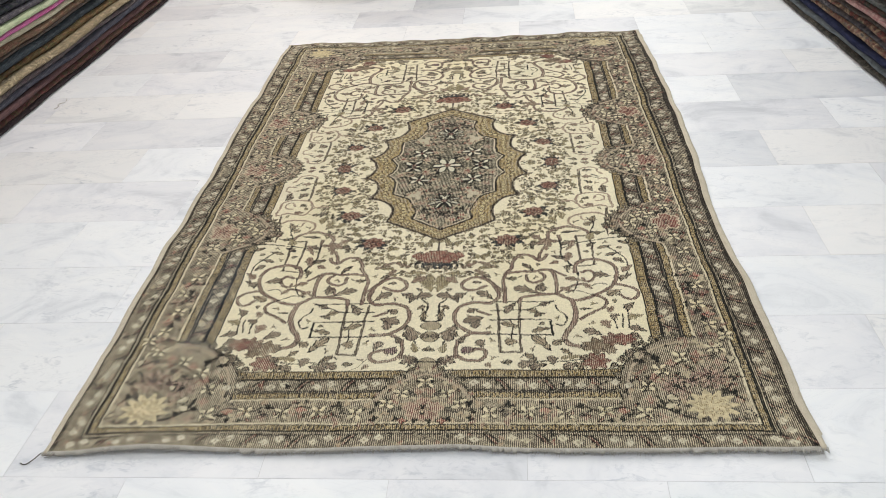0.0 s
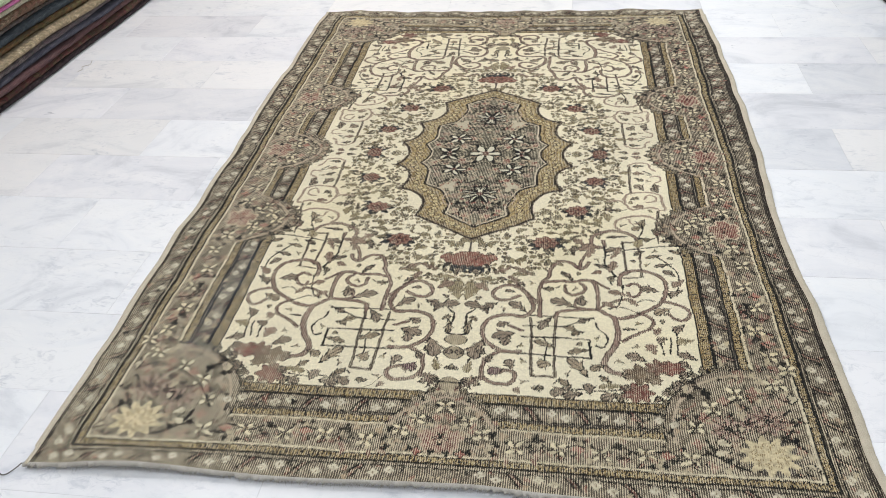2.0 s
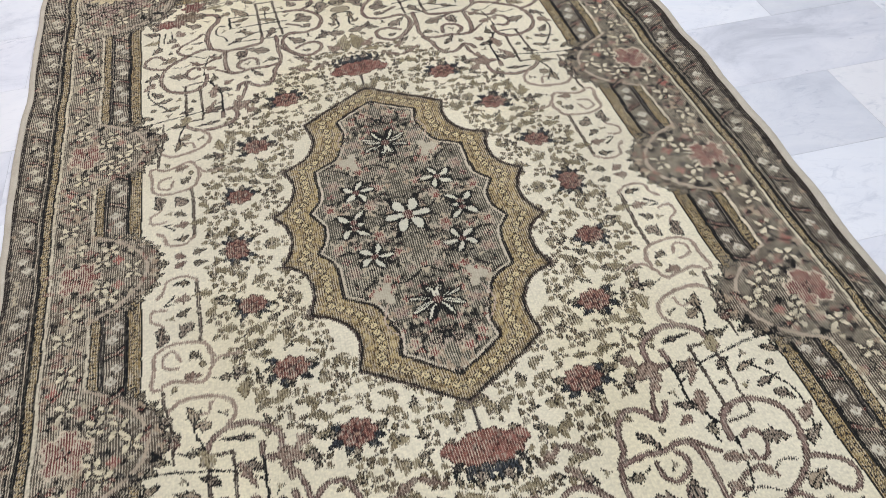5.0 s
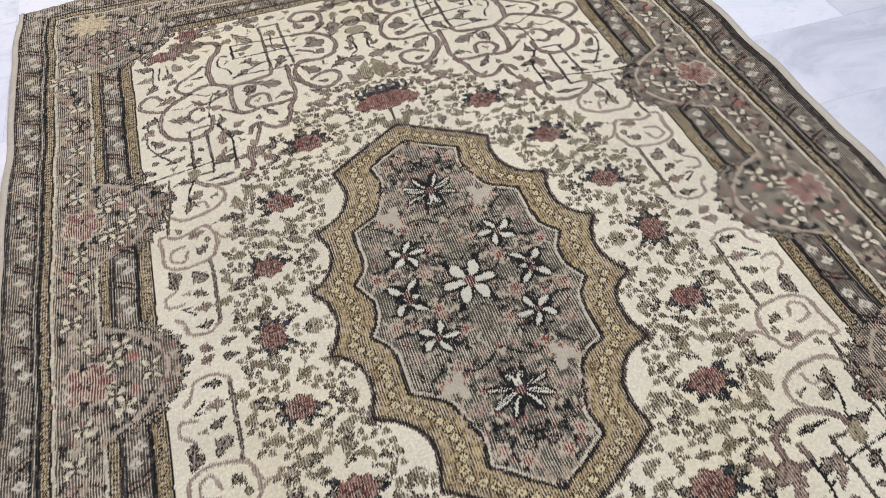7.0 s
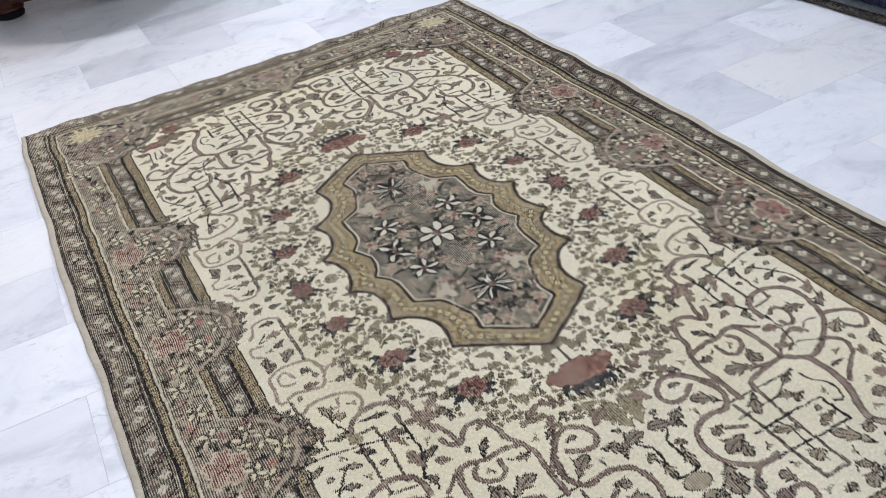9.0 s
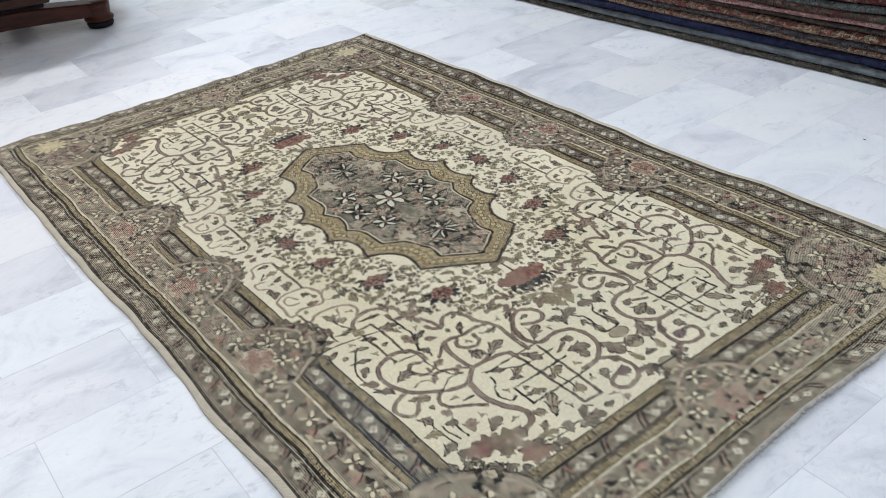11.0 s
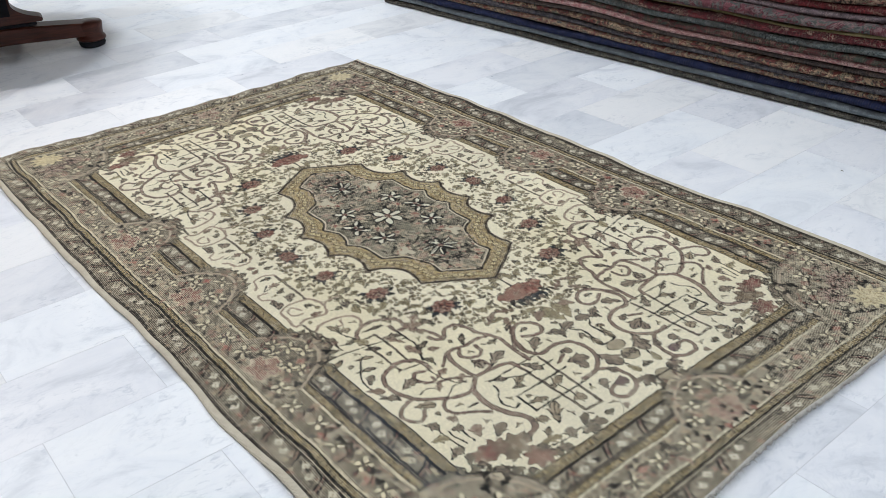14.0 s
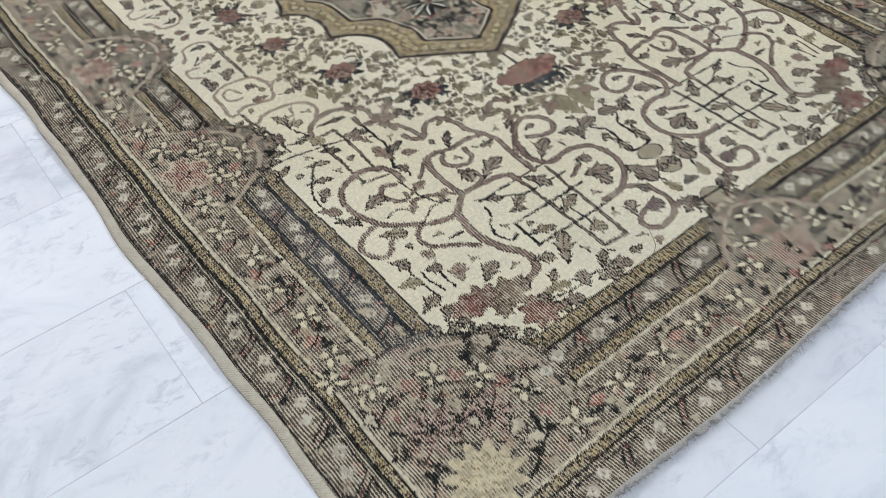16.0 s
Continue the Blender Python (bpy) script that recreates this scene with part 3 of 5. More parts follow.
def sprig(x, w, length, wide, angle, kind):
    """A leaf of the field: d dark, g grey, s slate, o olive, t tan, v violet."""
    fill, edge, rim, teeth = {"d": (srgb(138, 123, 106), INK, 0.0043, 2), "g": (srgb(156, 140, 116), INK, 0.0038, 2), "s": (srgb(158, 146, 122), INK, 0.0038, 0),
                              "o": (srgb(146, 134, 104), srgb(82, 71, 52), 0.0026, 2), "t": (srgb(140, 119, 103), srgb(80, 63, 53), 0.0030, 2), "v": (srgb(104, 78, 82), INK, 0.0036, 2)}[kind]
    leaf(x, w, length * (1.02 if teeth > 1 else 1.0), wide * (1.02 if teeth > 1 else 0.95), angle, fill, edge, rim, teeth)


def head(x, w, r, kind):
    """A worn flower head of the corner bunch."""
    tone = {"r": srgb(112, 70, 62), "o": srgb(112, 96, 78), "t": srgb(112, 86, 74), "p": srgb(118, 74, 66)}[kind]
    bloom(x, w, r * 0.86, tone, srgb(40, 26, 24), 7, 0.20, 0.9, rim=0.0026)
    bloom(x, w, r * 0.5, tuple(c * 0.72 for c in tone), None, 6, 0.2)
    bloom(x, w, r * 0.38, tone, None, 6, 0.2)


lath([(0.186, 0.896), (0.19, 1.024), (0.195, 1.117), (0.25, 1.116), (0.248, 1.006), (0.249, 0.888)], .0075)
lath([(0.437, 0.527), (0.44, 0.685)], .0065)
lath([(0.483, 0.527), (0.48, 0.695)], .0065)
lath([(0.437, 0.527), (0.483, 0.527)], .0060)
lath([(0.433, 0.704), (0.484, 0.695)], .0050)
twig([(0.164, 0.972), (0.336, 0.975)], .0055)
twig([(0.148, 1.039), (0.336, 1.042)], .0055)
twig([(0.336, 0.975), (0.336, 1.042)], .0060)
twig([(0.132, 0.884), (0.348, 0.888)], .0048)
twig([(0.166, 0.928), (0.292, 0.928)], .0045)
vine([(0.209, 0.888), (0.209, 0.835), (0.206, 0.781), (0.212, 0.742), (0.228, 0.707), (0.232, 0.676), (0.246, 0.647), (0.269, 0.635), (0.292, 0.645), (0.313, 0.667), (0.333, 0.655), (0.34, 0.636)], .0120)
vine([(0.145, 0.753), (0.169, 0.781), (0.192, 0.814), (0.208, 0.835)], .0110)
vine([(0.21, 0.74), (0.249, 0.729), (0.292, 0.729), (0.333, 0.72), (0.353, 0.732), (0.36, 0.77), (0.36, 0.821), (0.358, 0.848)], .0115)
vine([(0.271, 0.747), (0.275, 0.777), (0.296, 0.788), (0.321, 0.774), (0.328, 0.75), (0.315, 0.734)], .0105)
vine([(0.249, 0.892), (0.255, 0.867), (0.284, 0.857), (0.325, 0.851), (0.359, 0.851), (0.381, 0.867), (0.409, 0.882), (0.445, 0.872), (0.481, 0.849), (0.507, 0.828), (0.529, 0.8), (0.543, 0.76), (0.543, 0.716), (0.527, 0.686), (0.5, 0.671), (0.466, 0.666), (0.435, 0.68), (0.42, 0.706), (0.42, 0.736)], .0120)
vine([(0.44, 0.737), (0.459, 0.727), (0.475, 0.744), (0.467, 0.777), (0.445, 0.788), (0.439, 0.771)], .0100)
vine([(0.531, 0.804), (0.556, 0.811), (0.58, 0.826), (0.59, 0.847), (0.581, 0.872), (0.563, 0.882), (0.547, 0.872), (0.535, 0.857)], .0105)
vine([(0.374, 0.555), (0.353, 0.549), (0.349, 0.517), (0.371, 0.488), (0.411, 0.472), (0.45, 0.478), (0.478, 0.5), (0.492, 0.54)], .0125)
vine([(0.365, 0.56), (0.384, 0.55), (0.384, 0.523)], .0110)
vine([(0.463, 0.859), (0.485, 0.872), (0.495, 0.896), (0.483, 0.92), (0.455, 0.94), (0.434, 0.958), (0.418, 0.975)], .0095)
vine([(0.399, 0.88), (0.406, 0.928), (0.403, 0.967), (0.39, 1.005), (0.372, 1.033), (0.365, 1.06), (0.376, 1.081), (0.403, 1.091)], .0150)
vine([(0.19, 0.838), (0.178, 0.801), (0.148, 0.765), (0.117, 0.756), (0.089, 0.778), (0.082, 0.802), (0.1, 0.822), (0.126, 0.822), (0.154, 0.805)], .0115)
vine([(0.193, 0.838), (0.189, 0.867), (0.167, 0.892), (0.135, 0.886), (0.105, 0.888), (0.077, 0.904), (0.064, 0.939), (0.068, 0.976), (0.086, 1.006), (0.112, 1.028), (0.139, 1.036), (0.163, 1.032)], .0120)
vine([(0.15, 1.034), (0.118, 1.034), (0.093, 1.047), (0.078, 1.072), (0.073, 1.107), (0.082, 1.133), (0.106, 1.148), (0.137, 1.151), (0.155, 1.134), (0.153, 1.112), (0.131, 1.103), (0.113, 1.114)], .0115)
vine([(0.077, 1.061), (0.075, 1.097), (0.075, 1.135), (0.063, 1.131)], .0100)
vine([(0.165, 0.948), (0.149, 0.94), (0.132, 0.929)], .0095)
vine([(0.311, 0.667), (0.323, 0.616), (0.341, 0.578), (0.357, 0.56)], .0100)
vine([(0.358, 0.848), (0.382, 0.825), (0.419, 0.804), (0.447, 0.799)], .0095)
vine([(0.39, 0.755), (0.366, 0.736), (0.35, 0.72)], .0085)
vine([(0.325, 0.851), (0.299, 0.836), (0.305, 0.803)], .0085)
twig([(0.384, 0.55), (0.383, 0.596), (0.384, 0.634), (0.396, 0.663), (0.412, 0.699)], .0060)
twig([(0.376, 0.606), (0.431, 0.571), (0.494, 0.554), (0.564, 0.541), (0.616, 0.542)], .0042)
twig([(0.524, 0.587), (0.554, 0.625), (0.577, 0.667), (0.578, 0.714), (0.57, 0.76), (0.553, 0.787)], .0045)
twig([(0.428, 0.737), (0.421, 0.793), (0.409, 0.829), (0.391, 0.846)], .0040)
twig([(0.352, 0.904), (0.358, 0.932), (0.372, 0.948), (0.38, 0.975), (0.366, 1.001), (0.351, 0.998)], .0050)
twig([(0.272, 0.924), (0.318, 0.9), (0.354, 0.88)], .0038)
twig([(0.275, 1.16), (0.311, 1.153), (0.341, 1.156), (0.396, 1.149)], .0042)
twig([(0.512, 1.016), (0.51, 0.977), (0.514, 0.955)], .0042)
twig([(0.529, 1.012), (0.535, 0.971), (0.535, 0.952)], .0042)
twig([(0.546, 1.016), (0.551, 0.967), (0.552, 0.932)], .0042)
twig([(0.387, 0.842), (0.422, 0.836), (0.447, 0.851), (0.467, 0.859)], .0040)
twig([(0.508, 0.804), (0.481, 0.799), (0.461, 0.81)], .0040)
twig([(0.26, 1.121), (0.245, 1.138)], .0036)
twig([(0.022, 0.88), (0.016, 0.892), (0.019, 0.929), (0.024, 0.964), (0.006, 0.972), (0.006, 0.972)], .0050)
twig([(0.019, 0.884), (0.034, 0.867), (0.039, 0.852)], .0045)
sprig(0.025, 0.972, 0.060, .016, -87, "g")
sprig(0.023, 0.898, 0.027, .014, 31, "g")
sprig(0.005, 0.841, 0.062, .024, 17, "d")
sprig(0.061, 0.859, 0.039, .020, -35, "d")
sprig(0.059, 0.859, 0.025, .014, 58, "d")
sprig(0.038, 0.824, 0.019, .010, -43, "g")
sprig(0.006, 0.972, 0.042, .046, 93, "s")
sprig(0.004, 1.018, 0.051, .044, 94, "s")
sprig(0, 1.04, 0.028, .016, 6, "d")
sprig(0.051, 1.065, 0.071, .034, -80, "d")
sprig(0.056, 1.029, 0.024, .018, 35, "d")
twig([(0.037, 1.094), (0.039, 1.069), (0.048, 1.054)], .0034)
sprig(0.038, 1.114, 0.038, .018, -81, "o")
sprig(0, 1.132, 0.053, .050, 90, "s")
sprig(0.025, 1.142, 0.050, .026, 15, "d")
sprig(0.031, 1.138, 0.038, .014, 53, "d")
twig([(0, 1.152), (0.037, 1.152)], .0045)
vine([(0.02, 1.168), (0.046, 1.158), (0.063, 1.131)], .0070)
sprig(0.016, 0.746, 0.074, .034, 92, "o")
sprig(0.012, 0.769, 0.038, .016, 49, "o")
sprig(0.006, 0.769, 0.035, .016, 55, "o")
sprig(0.028, 0.753, 0.047, .022, 35, "t")
sprig(0.024, 0.734, 0.067, .012, -3, "o")
sprig(0.018, 0.687, 0.021, .020, 65, "d")
sprig(0.129, 0.668, 0.061, .014, 150, "t")
sprig(0.129, 0.668, 0.066, .014, 31, "t")
sprig(0.122, 0.711, 0.046, .016, 56, "t")
sprig(0.143, 0.74, 0.032, .012, 34, "d")
sprig(0.354, 0.643, 0.051, .014, 27, "d")
sprig(0.259, 0.684, 0.051, .014, 48, "d")
sprig(0.233, 0.816, 0.064, .026, 20, "d")
sprig(0.318, 0.836, 0.044, .022, -90, "d")
sprig(0.114, 0.783, 0.026, .012, 9, "d")
sprig(0.125, 0.833, 0.057, .024, 36, "d")
sprig(0.209, 0.942, 0.056, .020, -63, "d")
sprig(0.271, 0.924, 0.043, .018, 34, "g")
sprig(0.289, 0.96, 0.035, .014, -27, "g")
sprig(0.194, 0.987, 0.056, .018, 23, "g")
sprig(0.28, 1.028, 0.054, .016, -16, "g")
sprig(0.208, 1.082, 0.034, .026, -24, "g")
twig([(0.225, 1.061), (0.228, 1.006)], .0034)
sprig(0.28, 1.046, 0.071, .024, 52, "g")
sprig(0.332, 1.085, 0.039, .018, -35, "g")
sprig(0.351, 1.102, 0.040, .014, 42, "g")
sprig(0.258, 1.123, 0.040, .016, 43, "g")
sprig(0.24, 1.179, 0.051, .022, -35, "d")
sprig(0.268, 1.182, 0.045, .022, -21, "d")
sprig(0.32, 1.133, 0.036, .024, 67, "d")
sprig(0.351, 1.142, 0.055, .016, -10, "o")
sprig(0.356, 1.182, 0.048, .022, -21, "d")
sprig(0.396, 1.188, 0.038, .020, -61, "g")
sprig(0.407, 1.102, 0.042, .024, -42, "d")
sprig(0.417, 1.023, 0.049, .024, 21, "d")
sprig(0.416, 0.928, 0.032, .008, -7, "d")
sprig(0.501, 0.971, 0.031, .020, -38, "d")
sprig(0.546, 0.932, 0.038, .020, -57, "d")
sprig(0.547, 0.971, 0.042, .018, -22, "o")
sprig(0.545, 1.012, 0.044, .020, 18, "d")
sprig(0.543, 1.041, 0.034, .018, 38, "d")
sprig(0.471, 0.979, 0.039, .024, 58, "t")
sprig(0.493, 0.94, 0.031, .016, -52, "t")
sprig(0.542, 0.662, 0.037, .018, 41, "d")
sprig(0.518, 0.647, 0.052, .012, -19, "d")
sprig(0.566, 0.562, 0.050, .014, 29, "g")
sprig(0.497, 0.607, 0.048, .012, -23, "g")
sprig(0.464, 0.592, 0.041, .014, -37, "d")
sprig(0.384, 0.576, 0.055, .018, -21, "d")
sprig(0.391, 0.507, 0.061, .010, -9, "d")
sprig(0.472, 0.75, 0.047, .024, 6, "d")
sprig(0.548, 0.782, 0.048, .018, -41, "d")
sprig(0.5, 0.863, 0.051, .022, -35, "g")
sprig(0.561, 0.737, 0.043, .018, -49, "t")
sprig(0.388, 0.768, 0.046, .016, 18, "t")
sprig(0.369, 0.816, 0.040, .014, 33, "t")
sprig(0.437, 0.804, 0.032, .014, 41, "t")
sprig(0.426, 0.55, 0.061, .016, 112, "t")
sprig(0.407, 0.622, 0.054, .020, 100, "t")
sprig(0.477, 0.551, 0.046, .022, -66, "o")
sprig(0.1, 0.933, 0.032, .020, -32, "d")
sprig(0.089, 0.98, 0.057, .028, -21, "d")
sprig(0.121, 1.01, 0.039, .022, -75, "d")
sprig(0.128, 1.065, 0.038, .022, 55, "d")
sprig(0.09, 1.117, 0.036, .026, -34, "v")
sprig(0.154, 1.164, 0.021, .014, 37, "t")
sprig(0.086, 1.076, 0.030, .016, -75, "d")
sprig(0.307, 0.908, 0.032, .016, -30, "d")
sprig(0.337, 0.539, 0.049, .020, 73, "t")
head(0.437, 1.155, .040, "r")
head(0.45, 1.091, .042, "o")
head(0.495, 1.066, .036, "t")
head(0.527, 1.066, .032, "p")
head(0.48, 1.111, .022, "o")
sprig(0.42, 1.129, 0.027, .018, 132, "d")
sprig(0.541, 1.111, 0.037, .020, 139, "d")
sprig(0.519, 1.128, 0.029, .016, 41, "d")
sprig(0.494, 1.148, 0.021, .020, 49, "d")
sprig(0.543, 1.076, 0.024, .018, 48, "d")
sprig(0.489, 1.164, 0.025, .016, 127, "d")
lath([(0.483, 0.07), (0.481, 0.154), (0.48, 0.248)], .0080)
vine([(0.482, 0.073), (0.5, 0.054), (0.524, 0.051), (0.545, 0.062), (0.55, 0.088), (0.565, 0.105)], .0095)
vine([(0.546, 0.142), (0.574, 0.139), (0.579, 0.164), (0.556, 0.184), (0.553, 0.218)], .0090)
vine([(0.455, 0.294), (0.472, 0.256), (0.505, 0.243), (0.547, 0.242), (0.572, 0.263), (0.574, 0.303), (0.578, 0.345), (0.559, 0.349)], .0110)
vine([(0.521, 0.289), (0.534, 0.26), (0.556, 0.27), (0.552, 0.298), (0.526, 0.305)], .0090)
vine([(0.402, 0.303), (0.441, 0.3), (0.462, 0.324), (0.477, 0.352), (0.504, 0.346), (0.537, 0.336), (0.558, 0.345)], .0110)
vine([(0.548, 0.406), (0.524, 0.388), (0.487, 0.388), (0.451, 0.399), (0.428, 0.42), (0.425, 0.446), (0.436, 0.465), (0.455, 0.481)], .0115)
vine([(0.466, 0.408), (0.473, 0.429), (0.497, 0.43), (0.505, 0.448)], .0095)
vine([(0.459, 0.323), (0.459, 0.295), (0.466, 0.272)], .0100)
lath([(0.558, 0.356), (0.546, 0.442), (0.545, 0.526)], .0060)
twig([(0.485, 0.416), (0.502, 0.445), (0.502, 0.469), (0.487, 0.509)], .0040)
twig([(0.528, 0.108), (0.549, 0.127), (0.531, 0.13)], .0040)
sprig(0.494, 0.192, 0.040, .024, 51, "d")
sprig(0.543, 0.211, 0.035, .022, 49, "d")
sprig(0.557, 0.188, 0.028, .018, 86, "d")
sprig(0.494, 0.077, 0.034, .014, -10, "g")
sprig(0.397, 0.341, 0.033, .018, 51, "d")
sprig(0.502, 0.445, 0.038, .018, -78, "g")
sprig(0.471, 0.463, 0.035, .020, -22, "g")
sprig(0.542, 0.417, 0.030, .018, 41, "d")
sprig(0.532, 0.458, 0.034, .016, 56, "d")
sprig(0.494, 0.124, 0.032, .018, -7, "t")
sprig(0.516, 0.326, 0.035, .018, 162, "t")
head(0.544, 0.481, .012, "t")
sprig(0.45, 0.125, 0.040, .016, -13, "o")
sprig(0.406, 0.24, 0.039, .018, -17, "o")
sprig(0.468, 0.184, 0.032, .016, -136, "o")
sprig(0.361, 0.409, 0.036, .018, 46, "o")
sprig(0.398, 0.375, 0.043, .020, 79, "o")
sprig(0.396, 0.29, 0.030, .016, -157, "o")
sprig(0.322, 0.416, 0.034, .020, 47, "o")
sprig(0.298, 0.527, 0.035, .022, 39, "t")
sprig(0.296, 0.557, 0.037, .016, 95, "d")
sprig(0.342, 0.548, 0.040, .026, 136, "t")
sprig(0.326, 0.593, 0.022, .020, 43, "t")

# lone leaves and buds in the bare patches between the vines
bare_ground = np.array(CREAM)
for s in range(5000):
    x, w = weave.uniform(0.0, 0.585), weave.uniform(0.0, 1.175)
    if math.hypot(x / 0.40, w / 0.66) < 1.05:
        continue
    reach = 0.0155 if w < 0.75 else 0.0185
    gap = window(x - reach, x + reach, w - reach, w + reach)
    if np.abs(dye[gap] - bare_ground).max() > 0.001:
        continue
    a = weave.uniform(0, 360)
    dx, dw = 0.016 * math.cos(radians(a)), 0.016 * math.sin(radians(a))
    kind = weave.uniform()
    if kind < 0.5:
        stem([(x - dx * 1.3, w - dw * 1.3), (x + dx * 0.5, w + dw * 0.5)], 0.0036, INK)
        leaf(x - dx * 0.3, w - dw * 0.3, 0.030, 0.017, a + 34, TAUPE, INK, 0.0038, 2)
    else:
        leaf(x - dx, w - dw, 0.030, 0.016, a, srgb(136, 112, 97) if kind < 0.75 else TAUPE, VINE_EDGE if kind < 0.75 else INK, 0.0034, 2)


# short leafy strokes that fill what is left of the ground
for s in range(9000):
    x, w = weave.uniform(0.0, 0.590), weave.uniform(0.0, 1.180)
    if math.hypot(x / 0.31, w / 0.55) < 1.0:
        continue
    reach = 0.0135 if w > 0.5 else 0.0115
    gap = window(x - reach, x + reach, w - reach, w + reach)
    if np.abs(dye[gap] - bare_ground).max() > 0.001:
        continue
    a = weave.uniform(0, 360)
    dx, dw = 0.010 * math.cos(radians(a)), 0.010 * math.sin(radians(a))
    if s % 3:
        stem([(x - dx, w - dw), (x + dx * 0.3 - dw * 0.2, w + dw * 0.3 + dx * 0.2), (x + dx, w + dw)], 0.0036, srgb(26, 23, 22) if w > 0.55 or s % 2 else srgb(112, 100, 76))
        leaf(x, w, 0.013, 0.009, a + 70, TAUPE if s % 2 else OLIVE, None, 0.003, 1)
    else:
        leaf(x - dx, w - dw, 0.021, 0.013, a, TAUPE if w > 0.55 else OLIVE, INK if w > 0.55 else srgb(70, 60, 46), 0.0036, 1)


# --- the medallion
def cusped(segments):
    """An outline of hollow curves that meet in cusps."""
    return np.vstack([curve(seg, 8) for seg in segments])


OUTER = cusped([[(0.271, -0.02), (0.271, 0.010), (0.281, 0.050), (0.300, 0.083)],
                [(0.300, 0.083), (0.264, 0.110), (0.246, 0.152), (0.246, 0.198), (0.261, 0.244)],
                [(0.261, 0.244), (0.210, 0.268), (0.182, 0.306), (0.173, 0.350), (0.185, 0.412)],
                [(0.185, 0.412), (0.105, 0.468), (0.045, 0.510), (0.0, 0.540), (-0.03, 0.56)]])
INNER = cusped([[(0.188, -0.02), (0.188, 0.020), (0.212, 0.066)],
                [(0.212, 0.066), (0.188, 0.098), (0.180, 0.140), (0.181, 0.217)],
                [(0.181, 0.217), (0.130, 0.246), (0.106, 0.290), (0.092, 0.345), (0.099, 0.397)],
                [(0.099, 0.397), (0.050, 0.432), (0.0, 0.466), (-0.03, 0.485)]])


def inside(line, win):
    """Which knots lie between the rug's middle and the line."""
    return within(np.vstack([[(-0.05, -0.05)], [(line[0, 0], -0.05)], line, [(-0.05, line[-1, 1])]]), win)


MEDALLION = srgb(83, 79, 67)
win = window(-0.1, 0.34, -0.1, 0.62)
d_out, d_in = away(win, OUTER), away(win, INNER)
in_out, in_in = inside(OUTER, win), inside(INNER, win)
lay(win, ~in_out & (d_out < 0.0035), srgb(70, 56, 50))
lay(win, in_out, srgb(154, 133, 88))
mottle = cloth_noise((NW, NX), 2.2, 58)[win]
lay(win, in_out & (mottle > 0.26), srgb(96, 80, 54))
lay(win, in_out & (mottle < -0.40), srgb(180, 161, 116))
lay(win, in_out & (d_out < 0.0055), srgb(30, 25, 22))
lay(win, in_out & (d_out > 0.0055) & (d_out < 0.011), GOLD_DIM)
lay(win, in_out & ~in_in & (d_in < 0.0075), srgb(32, 27, 24))
lay(win, in_in, MEDALLION)
lay(win, in_in & (d_in < 0.0050), srgb(198, 186, 162))
share = np.linspace(0, 1, 160)
ride = lambda line, f: np.stack([np.interp(f, np.linspace(0, 1, len(line)), line[:, 0]), np.interp(f, np.linspace(0, 1, len(line)), line[:, 1])], -1)
mid_line = ride(OUTER, share) * 0.5 + ride(INNER, share) * 0.5
lay(win, in_out & ~in_in & (np.abs(away(win, mid_line) - 0.0135) < 0.0015), srgb(96, 77, 52))
for x, w in even_steps(mid_line, 0.0215):
    bloom(x, w, 0.0104, srgb(58, 46, 33), None, 4, 0.10, 1.0, 0.6)
    bloom(x, w, 0.0070, srgb(206, 190, 146), None, 4, 0.10, 1.0, 0.6)
    bloom(x, w, 0.0022, srgb(70, 56, 38))
# dark boughs and rose buds under the pale flowers
stem([(0.0, 0.17), (0.050, 0.205), (0.100, 0.185), (0.140, 0.210)], 0.0065, srgb(60, 48, 50), INK)
stem([(0.0, 0.06), (0.045, 0.10), (0.05, 0.16)], 0.004, INK)
stem([(0.02, 0.35), (0.055, 0.38), (0.045, 0.42)], 0.006, INK)
stem([(0.03, 0.0), (0.075, 0.03), (0.10, 0.06)], 0.004, INK)
stem([(0.10, 0.26), (0.115, 0.31), (0.09, 0.36)], 0.0035, srgb(180, 160, 140))
for x, w, r in ((0.076, 0.288, 0.016), (0.070, 0.064, 0.016), (0.150, 0.150, 0.018), (0.030, 0.170, 0.012), (0.045, 0.215, 0.010), (0.172, 0.075, 0.014), (0.022, 0.385, 0.018)):
    bloom(x, w, r * 0.9, srgb(164, 148, 131), None, 6, 0.3)
    bloom(x, w, r * 0.68, srgb(108, 82, 73), None, 6, 0.3)
    bloom(x, w, r * 0.3, srgb(160, 138, 118), None, 4, 0.2)
for x, w in ((0.135, 0.045), (0.040, 0.055), (0.060, 0.120), (0.160, 0.110), (0.020, 0.225), (0.03, 0.33)):
    bloom(x, w, 0.009, srgb(118, 78, 74) if w > 0.1 else srgb(176, 162, 138), None, 4, 0.3)
for s in range(220):
    x, w = weave.uniform(0, 0.21), weave.uniform(0, 0.46)
    i = min(int(w / HALF_L * (NW - 1)), NW - 1), min(int(x / HALF_W * (NX - 1)), NX - 1)
    if abs(dye[i] - np.array(MEDALLION)).sum() < 0.004:
        if s % 2:
            bloom(x, w, weave.uniform(0.004, 0.008), (SMALL[1], SMALL[2], SMALL[3], SMALL[4], SMALL[5])[s % 5], None, 3, 0.35, weave.uniform(0.6, 1.6), weave.uniform(0, 6))
        else:
            leaf(x, w, weave.uniform(0.014, 0.026), 0.007, weave.uniform(0, 360), SMALL[s % 6], INK if s % 6 == 0 else None, 0.003, 1)
